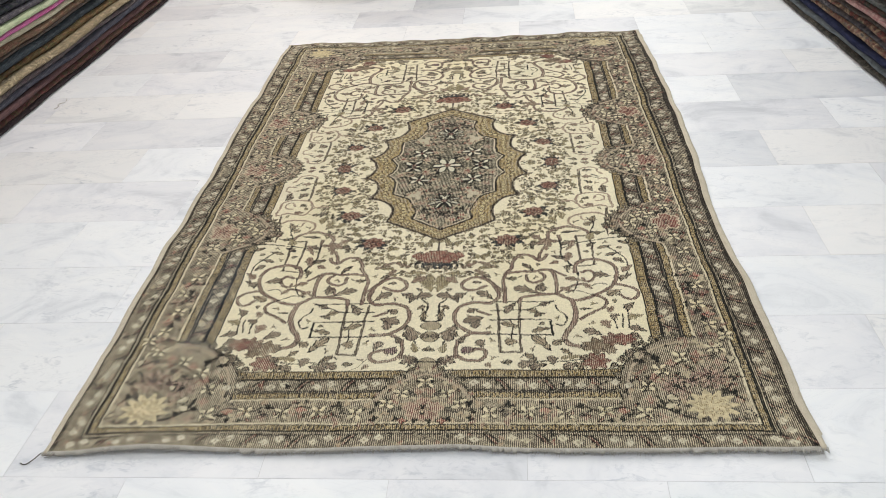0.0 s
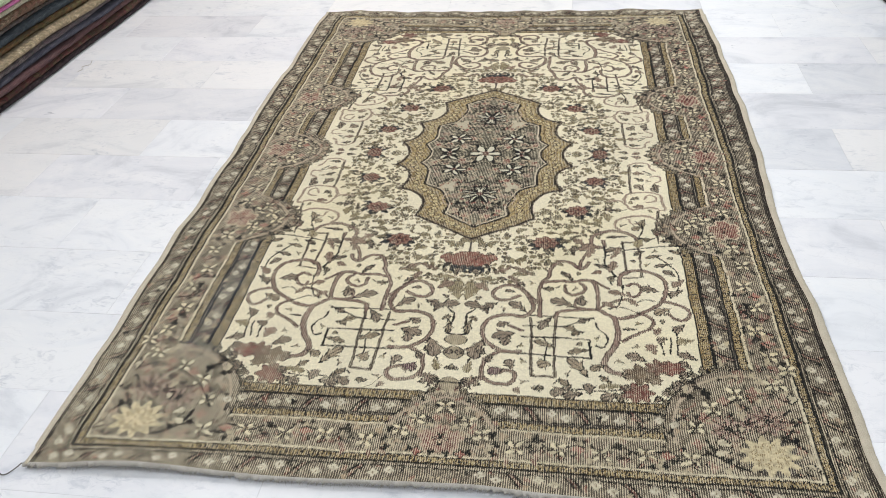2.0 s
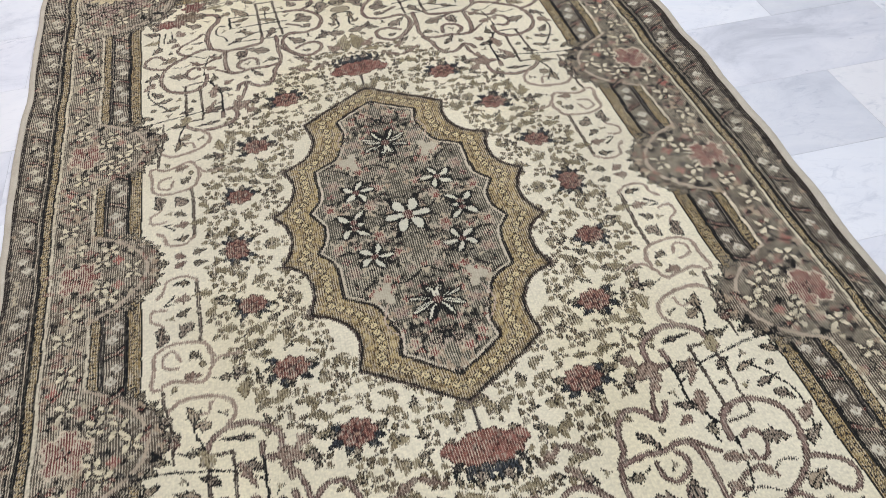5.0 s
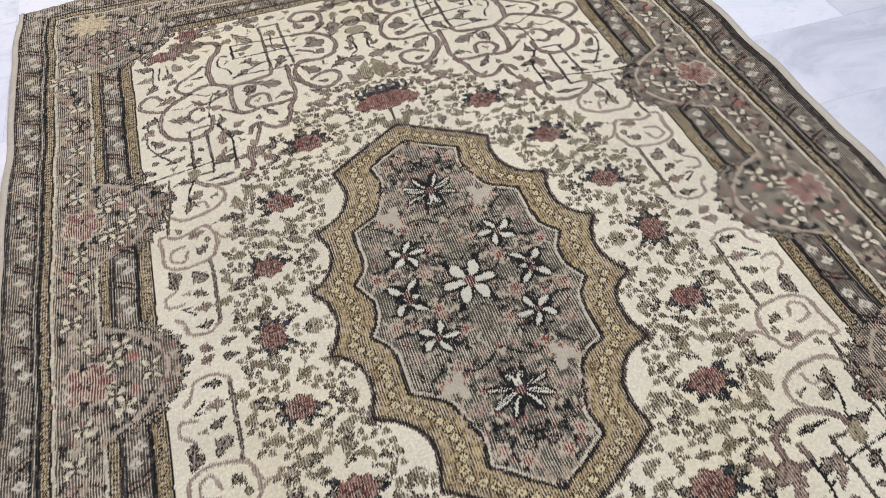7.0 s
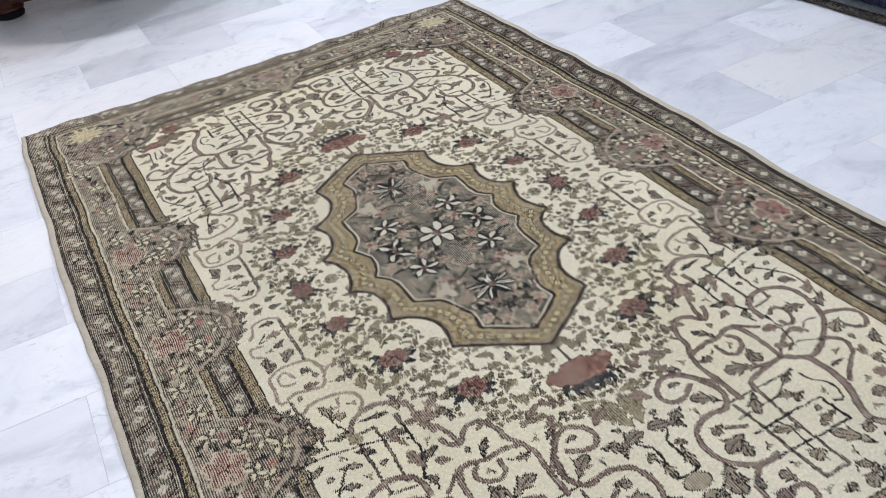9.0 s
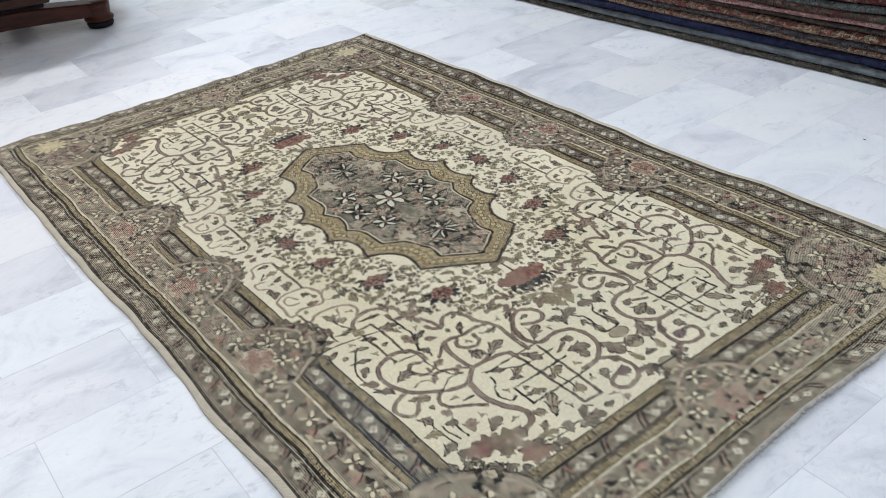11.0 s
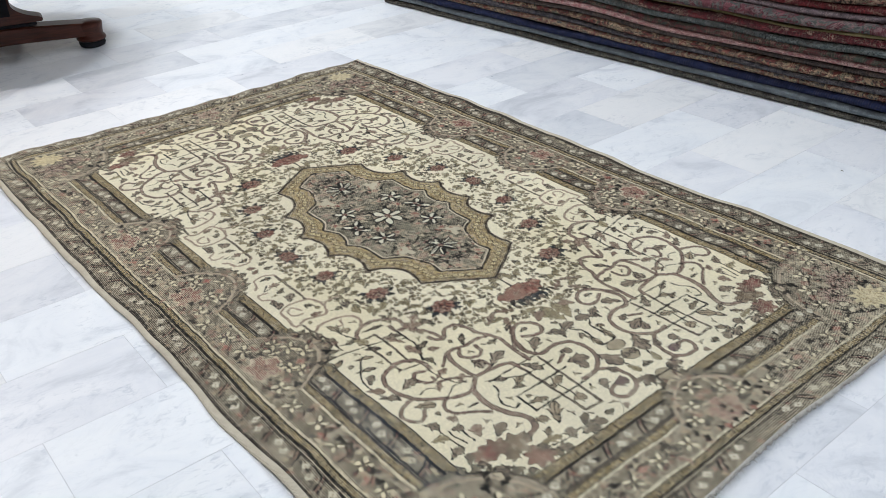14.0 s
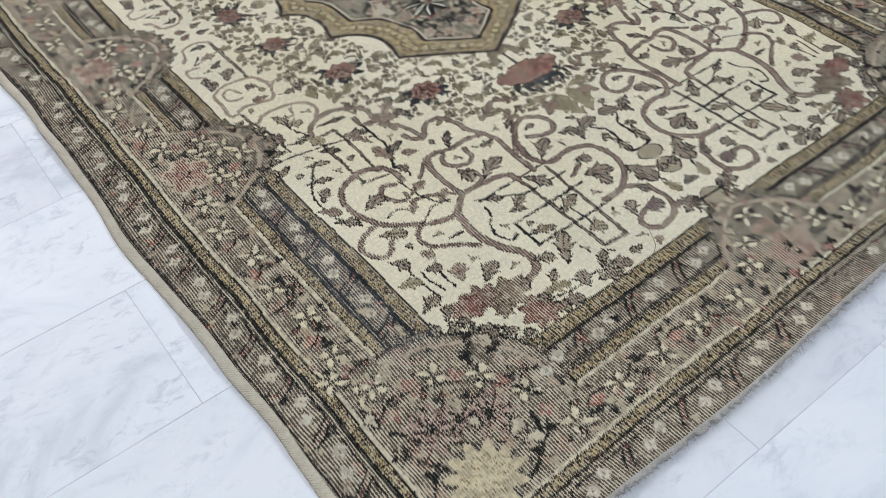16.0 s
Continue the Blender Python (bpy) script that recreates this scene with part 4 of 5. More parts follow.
for s in range(46):
    x, w = weave.uniform(0.0, 0.20), weave.uniform(0.0, 0.43)
    i = min(int(w / HALF_L * (NW - 1)), NW - 1), min(int(x / HALF_W * (NX - 1)), NX - 1)
    a = weave.uniform(0, 360)
    if x / 0.22 + w / 0.62 > 0.95:
        continue
    if s % 3 == 0:
        bloom(x, w, 0.013, srgb(190, 176, 150), None, 5, 0.3, 1.0, a)
        bloom(x, w, 0.009, srgb(122, 66, 58), None, 5, 0.3, 1.0, a)
    elif s % 3 == 1:
        stem([(x, w), (x + 0.016 * math.cos(a), w + 0.016 * math.sin(a)), (x + 0.028 * math.cos(a + 0.8), w + 0.028 * math.sin(a + 0.8))], 0.0048, srgb(184, 172, 148))
    else:
        leaf(x, w, 0.028, 0.014, a, srgb(120, 104, 90), INK, 0.004, 2)
bloom(0.097, 0.228, 0.018, srgb(186, 176, 152), None, 3, 0.45, 1.7)
bloom(0.088, 0.250, 0.008, srgb(186, 176, 152), None, 3, 0.4)
for x, w, r, n, a in ((0.0, 0.006, 0.060, 6, 0), (0.098, 0.112, 0.047, 5, 35), (0.123, 0.010, 0.046, 4, 45), (0.0, 0.276, 0.062, 8, 22)):
    bloom(x, w, r * 0.70, INK, None, n, 0.34, 1.0, -n * radians(a))
    petals(x, w, r * 0.86, n, srgb(208, 203, 180), INK, 0.56 if n < 8 else 0.40, a, srgb(92, 56, 52), 0.0050)
for a in range(20, 380, 45):
    stem([(0.0 + 0.02 * math.cos(radians(a)), 0.276 + 0.02 * math.sin(radians(a))), (0.066 * math.cos(radians(a)), 0.276 + 0.066 * math.sin(radians(a)))], 0.0035, INK)


def wool():
    n = Nodes("worn_wool_pile", rough=0.95, spec=0.15)
    tree = n.tree
    tint = tree.nodes.new("ShaderNodeAttribute")
    tint.attribute_name = "dye"
    worn = tree.nodes.new("ShaderNodeAttribute")
    worn.attribute_name = "wear"
    split = tree.nodes.new("ShaderNodeSeparateXYZ")
    tree.links.new(n.place(), split.inputs[0])
    sway = n.math("MULTIPLY", n.noise(9.0, 2), 0.012)
    warp = n.math("DIVIDE", n.math("ADD", split.outputs[0], sway), 0.0050)
    rib = n.math("MULTIPLY_ADD", n.math("SINE", n.math("MULTIPLY", warp, 2 * math.pi)), 0.5)
    rib.node.inputs[2].default_value = 0.5
    # the knots of neighbouring warps stand half a knot apart
    step = n.math("MULTIPLY", n.math("FLOOR", n.math("ADD", warp, 0.75)), math.pi)
    weft = n.math("SINE", n.math("ADD", n.math("MULTIPLY", split.outputs[1], 2 * math.pi / 0.0062), step))
    weft = n.math("MULTIPLY_ADD", weft, 0.5)
    weft.node.inputs[2].default_value = 0.5
    grain = n.noise(190.0, 1, 0.5)
    snap = tree.nodes.new("ShaderNodeVectorMath")
    snap.operation = "SNAP"
    tree.links.new(n.place(), snap.inputs[0])
    snap.inputs[1].default_value = (0.0050, 0.0062, 1.0)
    single = tree.nodes.new("ShaderNodeTexWhiteNoise")
    tree.links.new(snap.outputs[0], single.inputs["Vector"])
    knot = single.outputs["Value"]
    broken = n.math("ADD", n.math("MULTIPLY", n.math("SUBTRACT", n.noise(60.0, 2, 0.5), 0.5), 1.6), n.math("MULTIPLY", n.math("SUBTRACT", knot, 0.5), 0.7))
    thread_high = n.math("MULTIPLY", rib, n.math("MULTIPLY_ADD", weft, 0.45))
    thread_high.node.inputs[1].links[0].from_node.inputs[2].default_value = 0.62
    scraped = n.math("ADD", n.math("ADD", thread_high, n.math("MULTIPLY", broken, 0.60)), n.math("MULTIPLY", worn.outputs["Fac"], 0.46))
    bare = n.ramp(scraped, (0.80, 0.0), (1.16, 1.0))
    bare = n.math("MULTIPLY", bare, n.ramp(worn.outputs["Fac"], (0.0, 0.0), (0.10, 0.08), (0.30, 0.56), (0.75, 0.84)), True)
    tone = n.mix(bare, tint.outputs["Color"], srgb(204, 193, 167))
    # grooves between the warp ribs are only darkened in colour, with no relief
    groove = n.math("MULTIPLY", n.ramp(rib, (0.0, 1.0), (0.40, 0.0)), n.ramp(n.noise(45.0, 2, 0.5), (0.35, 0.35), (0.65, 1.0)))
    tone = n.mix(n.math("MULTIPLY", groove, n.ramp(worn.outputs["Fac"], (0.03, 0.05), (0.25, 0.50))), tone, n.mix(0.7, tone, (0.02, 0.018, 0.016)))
    tone = n.mix(0.22, tone, n.mix(1.0, tone, n.ramp(grain, (0.25, 0.5), (0.75, 1.4)), "MULTIPLY"))
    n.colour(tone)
    return n.mat


def plain_yarn(name, lo, hi, pitch):
    """Wrapped or woven yarn with ribs across its length."""
    n = Nodes(name, rough=0.9, spec=0.2)
    split = n.tree.nodes.new("ShaderNodeSeparateXYZ")
    n.tree.links.new(n.place(), split.inputs[0])
    rib = n.math("SINE", n.math("MULTIPLY", n.math("ADD", split.outputs[0], split.outputs[1]), 2 * math.pi / pitch))
    n.colour(n.mix(0.5, n.ramp(n.noise(30.0, 5, 0.6), (0.3, lo), (0.7, hi)), n.ramp(n.noise(300.0, 3), (0.3, lo), (0.7, hi))))
    n.bump(n.math("ADD", n.math("MULTIPLY", rib, 0.4), n.noise(220.0, 3)), 0.6, 0.002)
    return n.mat


WOOL = wool()
SELVEDGE = plain_yarn("selvedge_yarn", srgb(190, 179, 157), srgb(216, 207, 187), 0.005)
WEBBING = plain_yarn("end_webbing_yarn", srgb(158, 152, 142), srgb(206, 202, 194), 0.004)
DARK_YARN = plain_yarn("dark_yarn", srgb(60, 54, 48), srgb(96, 88, 78), 0.004)
FADED_YARN = plain_yarn("faded_yarn", srgb(118, 106, 90), srgb(176, 164, 142), 0.004)

RUG_Y = 3.130


def rug_point(x, v):
    """World place of a spot on the rug (x across, v along from its middle), arrays or numbers."""
    near = np.clip((-v - 1.36) / 0.11, 0, 1) ** 2
    far = np.clip((v - 1.28) / 0.19, 0, 1) ** 1.6
    out = 0.0024 * np.sin(v * 7.3 + np.sign(x)) + 0.0016 * np.sin(v * 17.1 + 2 * np.sign(x)) + 0.0010 * np.sin(v * 31.0 + np.sign(x))
    px = 0.001 - 0.012 * v + x + out * np.clip(np.abs(x) / HALF_W, 0, 1) ** 6 * np.sign(x)
    # the sides swell and draw in along the rug
    west = np.interp(v, (-1.30, -0.88, -0.60, -0.36, -0.20, 0.10, 0.60, 1.0, 1.47), (0.001, -0.001, -0.009, -0.003, -0.003, -0.006, -0.012, -0.010, -0.004))
    east = np.interp(v, (-1.47, -1.10, -0.60, -0.36, -0.12, 0.16, 0.50, 1.0, 1.47), (0.004, 0.003, -0.011, -0.011, 0.0, 0.013, 0.021, 0.016, 0.004))
    px = px + np.where(x < 0, west, east) * np.clip((np.abs(x) - 0.79) / 0.105, 0, 1)
    # the ends hang back a little in the middle
    bow = 1 - (x / HALF_W) ** 2
    y = RUG_Y + v + np.clip(-v - 0.9, 0, 1) * 0.018 * bow - np.clip(v - 0.9, 0, 1) * 0.050 * bow
    z = 0.011 + 0.0014 * np.sin(5.1 * x + 2.0 * v) * np.sin(3.7 * v + 1.0) + 0.0007 * np.sin(23 * v + 6 * x)
    z = z + near * (0.003 + 0.004 * np.sin(6.1 * x + 2.2) ** 2 + 0.009 * np.exp(-((x + 0.69) / 0.13) ** 2) + 0.006 * np.exp(-((x - 0.10) / 0.08) ** 2))
    z = z + far * (0.001 + 0.006 * np.sin(7.0 * x + 0.6) ** 2 + 0.004 * np.sin(19.0 * x) ** 2 + 0.010 * np.exp(-((x - 0.30) / 0.07) ** 2))
    y = y + near * 0.005 * np.sin(9 * x + 1) + far * 0.008 * np.sin(11 * x + 2.0)
    edge = np.clip((np.abs(x) - 0.835) / 0.05, 0, 1)
    z = z + edge * 0.0035 * (np.sin(9.0 * v + 3 * np.sign(x)) + 0.6 * np.sin(21.0 * v))
    return px, y, np.maximum(z, 0.0075)


def rug_pile(parent):
    cols, rows = 2 * NX - 1, 2 * NW - 1
    xs, vs = np.meshgrid(np.linspace(-HALF_W, HALF_W, cols), np.linspace(-HALF_L, HALF_L, rows))
    # the weaver's uneven tension moves each quarter's drawing a little
    jx = xs + 0.0030 * cloth_noise((rows, cols), 46, 21) + 0.0012 * cloth_noise((rows, cols), 9, 22)
    jv = vs + 0.0045 * cloth_noise((rows, cols), 60, 23) + 0.0012 * cloth_noise((rows, cols), 9, 24)
    jx = jx * (1 + 0.004 * np.sign(xs))
    # neighbouring warps hold their knots at slightly different heights, so that edges are combed
    comb = np.where(np.arange(cols) % 2, 0.0014, -0.0014)[None, :] + 0.0010 * np.random.RandomState(25).uniform(-1, 1, (rows // 4 + 1, cols)).repeat(4, axis=0)[:rows]
    jv = jv + comb
    ix = np.clip(np.rint(np.abs(jx) / HALF_W * (NX - 1)).astype(int), 0, NX - 1)
    iv = np.clip(np.rint(np.abs(jv) / HALF_L * (NW - 1)).astype(int), 0, NW - 1)
    tone = dye[iv, ix]
    light = tone.mean(axis=2)
    dark = np.clip((0.42 - light) / 0.3, 0, 1)
    # dye lots and fading: broad bands along the rug, soft stains, single knots
    lot = 1 + 0.07 * cloth_noise((rows, cols), 150, 31) + 0.05 * cloth_noise((rows, cols), 40, 32)
    knot = 1 + (0.08 + 0.12 * dark) * cloth_noise((rows, cols), 1.6, 33) + dark * (0.30 * cloth_noise((rows, cols), 3.6, 34) + 0.14 * cloth_noise((rows, cols), 8, 35))
    tone = tone * (lot * knot)[..., None]
    # knots worn down to the pale foundation, in short dashes along the warp
    bald = np.clip((cloth_noise((rows, cols), 2.6, 36) + 0.8 * cloth_noise((rows // 3 + 1, cols), 2.0, 37).repeat(3, axis=0)[:rows] - 0.52) * 2.2, 0, 0.50) * (0.35 + 0.65 * np.clip(0.5 - xs, 0, 1)) * dark * np.clip(0.15 + light * 9, 0, 1)
    tone = tone * (1 - bald[..., None]) + np.array(srgb(196, 186, 164)) * bald[..., None]
    # pale border motifs nibbled away by wear
    rim_zone = np.maximum(np.abs(xs) - FIELD_X, (np.abs(vs) - FIELD_W) * SQUEEZE) > 0.004
    nibble = np.clip(cloth_noise((rows, cols), 3.2, 38) * 0.9 + cloth_noise((rows, cols), 1.8, 39) * 0.4, 0, 0.34) * rim_zone * (1 - dark)
    tone = tone * (1 - nibble[..., None]) + np.array(srgb(112, 100, 86)) * nibble[..., None]
    patchy = np.clip(0.5 + 0.7 * cloth_noise((rows, cols), 34, 41) + 0.4 * cloth_noise((rows, cols), 11, 42), 0, 1)
    ends = np.clip((-vs - 0.95) / 0.35, 0, 1) + 0.6 * np.clip((-xs - 0.50) / 0.25, 0, 1) + 0.75 * np.clip((vs - 1.12) / 0.22, 0, 1)
    ends = ends + 0.5 * np.exp(-((xs - 0.50) / 0.12) ** 2 - ((vs - 0.1) / 0.40) ** 2)
    heart = np.clip(1.2 - np.hypot(xs / 0.30, vs / 0.54), 0, 0.3)
    wear = np.clip(0.37 + 0.15 * rim_zone + 0.36 * ends + 0.8 * heart + 0.28 * (patchy - 0.5), 0.06, 1.0) * (0.12 + 0.88 * dark) * np.clip(0.14 + light * 9, 0, 1)
    fade = (0.02 + 0.06 * np.clip(ends, 0, 1)) * patchy * dark * np.clip(0.2 + light * 12, 0, 1)
    tone = tone * (1 - fade[..., None]) + np.array(srgb(140, 130, 114)) * fade[..., None]
    blue = np.clip((-xs - 0.58) / 0.03, 0, 1) * np.clip((0.72 + xs) / 0.03, 0, 1) * np.clip((-vs - 0.55) / 0.1, 0, 1) * np.clip((vs + 1.12) / 0.06, 0, 1) * (0.35 + 0.65 * patchy) * dark
    tone = tone * (1 - 0.26 * blue[..., None]) + np.array(srgb(92, 102, 112)) * 0.26 * blue[..., None]
    yellow = np.clip(cloth_noise((rows, cols), 120, 51), 0, 1)[..., None] * (1 - dark[..., None])
    tone = np.clip(tone * (1 - yellow * np.array((0.0, 0.02, 0.10))), 0.01, 0.9)

    px, py, pz = rug_point(xs, vs)
    pz = pz - 0.0005 * dark + 0.0002 * cloth_noise((rows, cols), 3.0, 61)
    top = np.stack([px, py, pz], -1).reshape(-1, 3)
    grid = np.arange(rows * cols).reshape(rows, cols)
    quads = np.stack([grid[:-1, :-1], grid[:-1, 1:], grid[1:, 1:], grid[1:, :-1]], -1).reshape(-1, 4)
    ring = np.concatenate([grid[0, :], grid[1:, -1], grid[-1, -2::-1], grid[-2:0:-1, 0]])
    under = top[ring] - (0, 0, 0.0062)
    low = rows * cols + np.arange(len(ring))
    skirt = np.stack([ring, low, np.roll(low, -1), np.roll(ring, -1)], -1)
    # the flat-woven back, a coarser sheet just under the pile
    pick_r, pick_c = np.unique(np.append(np.arange(0, rows, 9), rows - 1)), np.unique(np.append(np.arange(0, cols, 9), cols - 1))
    sheet = top.reshape(rows, cols, 3)[np.ix_(pick_r, pick_c)] - (0, 0, 0.0062)
    first = rows * cols + len(ring)
    lower = first + np.arange(sheet.shape[0] * sheet.shape[1]).reshape(sheet.shape[:2])
    back = np.stack([lower[:-1, :-1], lower[1:, :-1], lower[1:, 1:], lower[:-1, 1:]], -1).reshape(-1, 4)
    verts, faces = np.vstack([top, under, sheet.reshape(-1, 3)]), np.vstack([quads, skirt, back])
    me = bpy.data.meshes.new("knotted_face")
    me.vertices.add(len(verts))
    me.vertices.foreach_set("co", verts.astype(np.float32).ravel())
    me.loops.add(faces.size)
    me.loops.foreach_set("vertex_index", faces.astype(np.int32).ravel())
    me.polygons.add(len(faces))
    me.polygons.foreach_set("loop_start", np.arange(0, faces.size, 4, dtype=np.int32))
    me.update(calc_edges=True)
    me.shade_smooth()
    rgba = np.ones((len(verts), 4), np.float32)
    rgba[:rows * cols, :3] = tone.reshape(-1, 3)
    rgba[rows * cols:, :3] = srgb(150, 140, 120)
    rgba[rows * cols:first, :3] = tone.reshape(-1, 3)[ring] * 0.7
    me.color_attributes.new("dye", "FLOAT_COLOR", "POINT").data.foreach_set("color", rgba.ravel())
    scrub = np.concatenate([wear.ravel(), np.zeros(len(verts) - rows * cols)]).astype(np.float32)
    me.attributes.new("wear", "FLOAT", "POINT").data.foreach_set("value", scrub)
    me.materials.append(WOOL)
    ob = new("knotted_face", me)
    ob.parent = parent
    return tagged(ob, "worn cream wool pile with taupe border and gold-edged medallion")


def strip(name, parent, material, label, run, across, lift, bumpy, seed):
    """A thick wavy band along one edge. run: spots along the edge; across: outward offsets of its section; lift: heights."""
    gen = np.random.RandomState(seed)
    verts, faces = [], []
    k = len(across)
    for i, (x, v, ox, ov) in enumerate(run):
        px, py, pz = (float(c) for c in rug_point(np.float64(x), np.float64(v)))
        wob = 1 + bumpy * gen.uniform(-1, 1)
        for a, h in zip(across, lift):
            verts.append((px + ox * a * wob, py + ov * a * wob, max(pz + h, 0.001)))
        if i:
            b = (i - 1) * k
            for j in range(k):
                faces.append((b + j, b + (j + 1) % k, b + k + (j + 1) % k, b + k + j))
    faces.append(tuple(range(k))[::-1])
    faces.append(tuple(range(len(verts) - k, len(verts))))
    ob = new(name, mesh_of(name, verts, faces, True))
    ob.data.materials.append(material)
    ob.parent = parent
    return tagged(ob, label)


rug = tagged(new("rug"), "worn hand-knotted cream and taupe medallion rug lying on marble tiles", "rug")
rug_pile(rug)
for sgn, broad in ((-1, 1.05), (1, 1.25)):
    strip("side_binding", rug, SELVEDGE, "beige overcast selvedge cord",
          [(sgn * (HALF_W - 0.001), v, sgn * broad * (0.95 + 0.05 * math.sin(5.0 * v + sgn) + 0.05 * math.sin(19.0 * v) - 0.25 * (abs(v) > 1.42)), 0) for v in np.linspace(-HALF_L - 0.004, HALF_L + 0.002, 420)],
          (0.0, 0.005, 0.012, 0.0175, 0.019, 0.014, 0.0), (0.0005, 0.0016, 0.0008, -0.0022, -0.005, -0.0068, -0.0066), 0.025, 70 + sgn)
for sgn, yarn, words in ((-1, WEBBING, "frayed pale grey end webbing"), (1, FADED_YARN, "faded brown frayed rug end")):
    strip("end_webbing", rug, yarn, words,
          [(x, sgn * (HALF_L - 0.001), 0, sgn) for x in np.linspace(-HALF_W - 0.012, HALF_W + 0.014, 520)],
          (0.0, 0.003, 0.0065, 0.0085, 0.007, 0.0), (0.0004, 0.0007, -0.0008, -0.004, -0.0075, -0.0072), 0.60, 80 + sgn)


def fray(parent):
    """Short loose ends of warp along both short sides."""
    gen = np.random.RandomState(91)
    verts, faces = [], []
    for end in (-1, 1):
        for i in range(760):
            x = gen.uniform(-HALF_W, HALF_W)
            px, py, pz = (float(c) for c in rug_point(np.float64(x), np.float64(end * HALF_L)))
            ln, turn, r = gen.uniform(0.006, 0.018), gen.uniform(-0.9, 0.9), 0.0006
            tip = (px + ln * math.sin(turn), py + end * (0.004 + ln * math.cos(turn)), max(pz - gen.uniform(0.001, 0.012), 0.0015))
            root = (px, py + end * 0.002, pz - 0.0005)
            b = len(verts)
            verts += [(root[0] - r, root[1], root[2]), (root[0] + r, root[1], root[2]), (root[0], root[1], root[2] + r), tip]
            faces += [(b, b + 1, b + 3), (b + 1, b + 2, b + 3), (b + 2, b, b + 3)]
    ob = new("fringe", mesh_of("fringe", verts, faces))
    ob.data.materials.append(WEBBING)
    ob.parent = parent
    return tagged(ob, "short frayed warp ends", kind="stuff")


fray(rug)


def thread(name, points, radius, material, parent):
    data = bpy.data.curves.new(name, "CURVE")
    data.dimensions, data.bevel_depth, data.bevel_resolution = "3D", radius, 2
    line = data.splines.new("BEZIER")
    line.bezier_points.add(len(points) - 1)
    for spot, co in zip(line.bezier_points, points):
        spot.co, spot.handle_left_type, spot.handle_right_type = co, "AUTO", "AUTO"
    data.materials.append(material)
    ob = new(name, data)
    ob.parent = parent
    return ob


thread("loose_thread", [(-0.892, 1.655, 0.012), (-0.908, 1.640, 0.004), (-0.924, 1.627, 0.002), (-0.936, 1.632, 0.002)], 0.0011, DARK_YARN, rug)


thread("loose_hair", [(-0.198, 1.939, 0.0135), (-0.179, 1.949, 0.0150), (-0.167, 1.958, 0.0140), (-0.160, 1.969, 0.0145), (-0.147, 1.992, 0.0135)], 0.0005, DARK_YARN, rug)


# ---------------------------------------------------------------- stacks of folded rugs
def folded_wool(name, *tones, motif=26.0, plain=False):
    """Patterned pile as seen along a fold: small motifs, ribs across the fold, dust."""
    n = Nodes(name, rough=0.95, spec=0.1)
    tree = n.tree
    deep = [tuple(c * (0.46 if not plain else 0.70) for c in t) for t in tones]
    clear = [tuple(c * 0.90 for c in t) for t in tones]
    where = n.stretched(1.0, 1.0, 1.5)
    cell = n.noise(motif * 0.9, 3, 0.55, where, 1.8)
    spots = [0.38 + 0.24 * i / max(len(tones) - 1, 1) for i in range(len(tones))]
    tone = n.ramp(cell, *zip(spots, deep))
    if not plain:
        tone.node.color_ramp.interpolation = "CONSTANT"
        # scrolls and dabs of the other dyes
        curl = n.math("ABSOLUTE", n.math("SUBTRACT", n.noise(motif * 1.1, 2, 0.5, where, 2.4), 0.5))
        bright = n.ramp(n.noise(motif * 0.5, 2, 0.5, where), *zip(spots, clear[::-1]))
        tone = n.mix(n.ramp(curl, (0.020, 0.85), (0.036, 0.0)), tone, bright)
        dabs = n.noise(motif * 2.3, 2, 0.5, where, 0.6)
        tone = n.mix(n.ramp(dabs, (0.60, 0.0), (0.64, 0.8)), tone, bright)
        rim = n.math("ABSOLUTE", n.math("SUBTRACT", cell, 0.47))
        tone = n.mix(n.ramp(rim, (0.006, 0.8), (0.016, 0.0)), tone, (0.006, 0.006, 0.007))
    split = tree.nodes.new("ShaderNodeSeparateXYZ")
    tree.links.new(n.place(), split.inputs[0])
    rib = n.math("SINE", n.math("MULTIPLY", n.math("ADD", split.outputs[1], n.math("MULTIPLY", n.noise(14.0, 2), 0.02)), 2 * math.pi / 0.0105))
    broken = n.math("MULTIPLY", n.math("MULTIPLY_ADD", rib, 0.5), n.ramp(n.noise(48.0, 3, 0.6), (0.35, 0.1), (0.65, 1.0)))
    broken.node.inputs[0].links[0].from_node.inputs[2].default_value = 0.5
    tone = n.mix(n.ramp(broken, (0.25, 0.0), (0.85, 0.13 if not plain else 0.08)), tone, n.mix(0.8, tone, srgb(176, 166, 152)))
    lint = n.noise(120.0, 4, 0.75)
    tone = n.mix(n.ramp(lint, (0.60, 0.0), (0.80, 0.30)), tone, srgb(160, 154, 146))
    dust = n.noise(420.0, 2, 0.6)
    tone = n.mix(0.5, tone, n.mix(1.0, tone, n.ramp(dust, (0.3, 0.35), (0.7, 1.6)), "MULTIPLY"))
    n.colour(tone)
    n.bump(n.math("ADD", n.math("MULTIPLY", rib, 0.12), n.math("ADD", n.noise(160.0, 3), n.noise(30.0, 3))), 0.8, 0.004)
    return n.mat


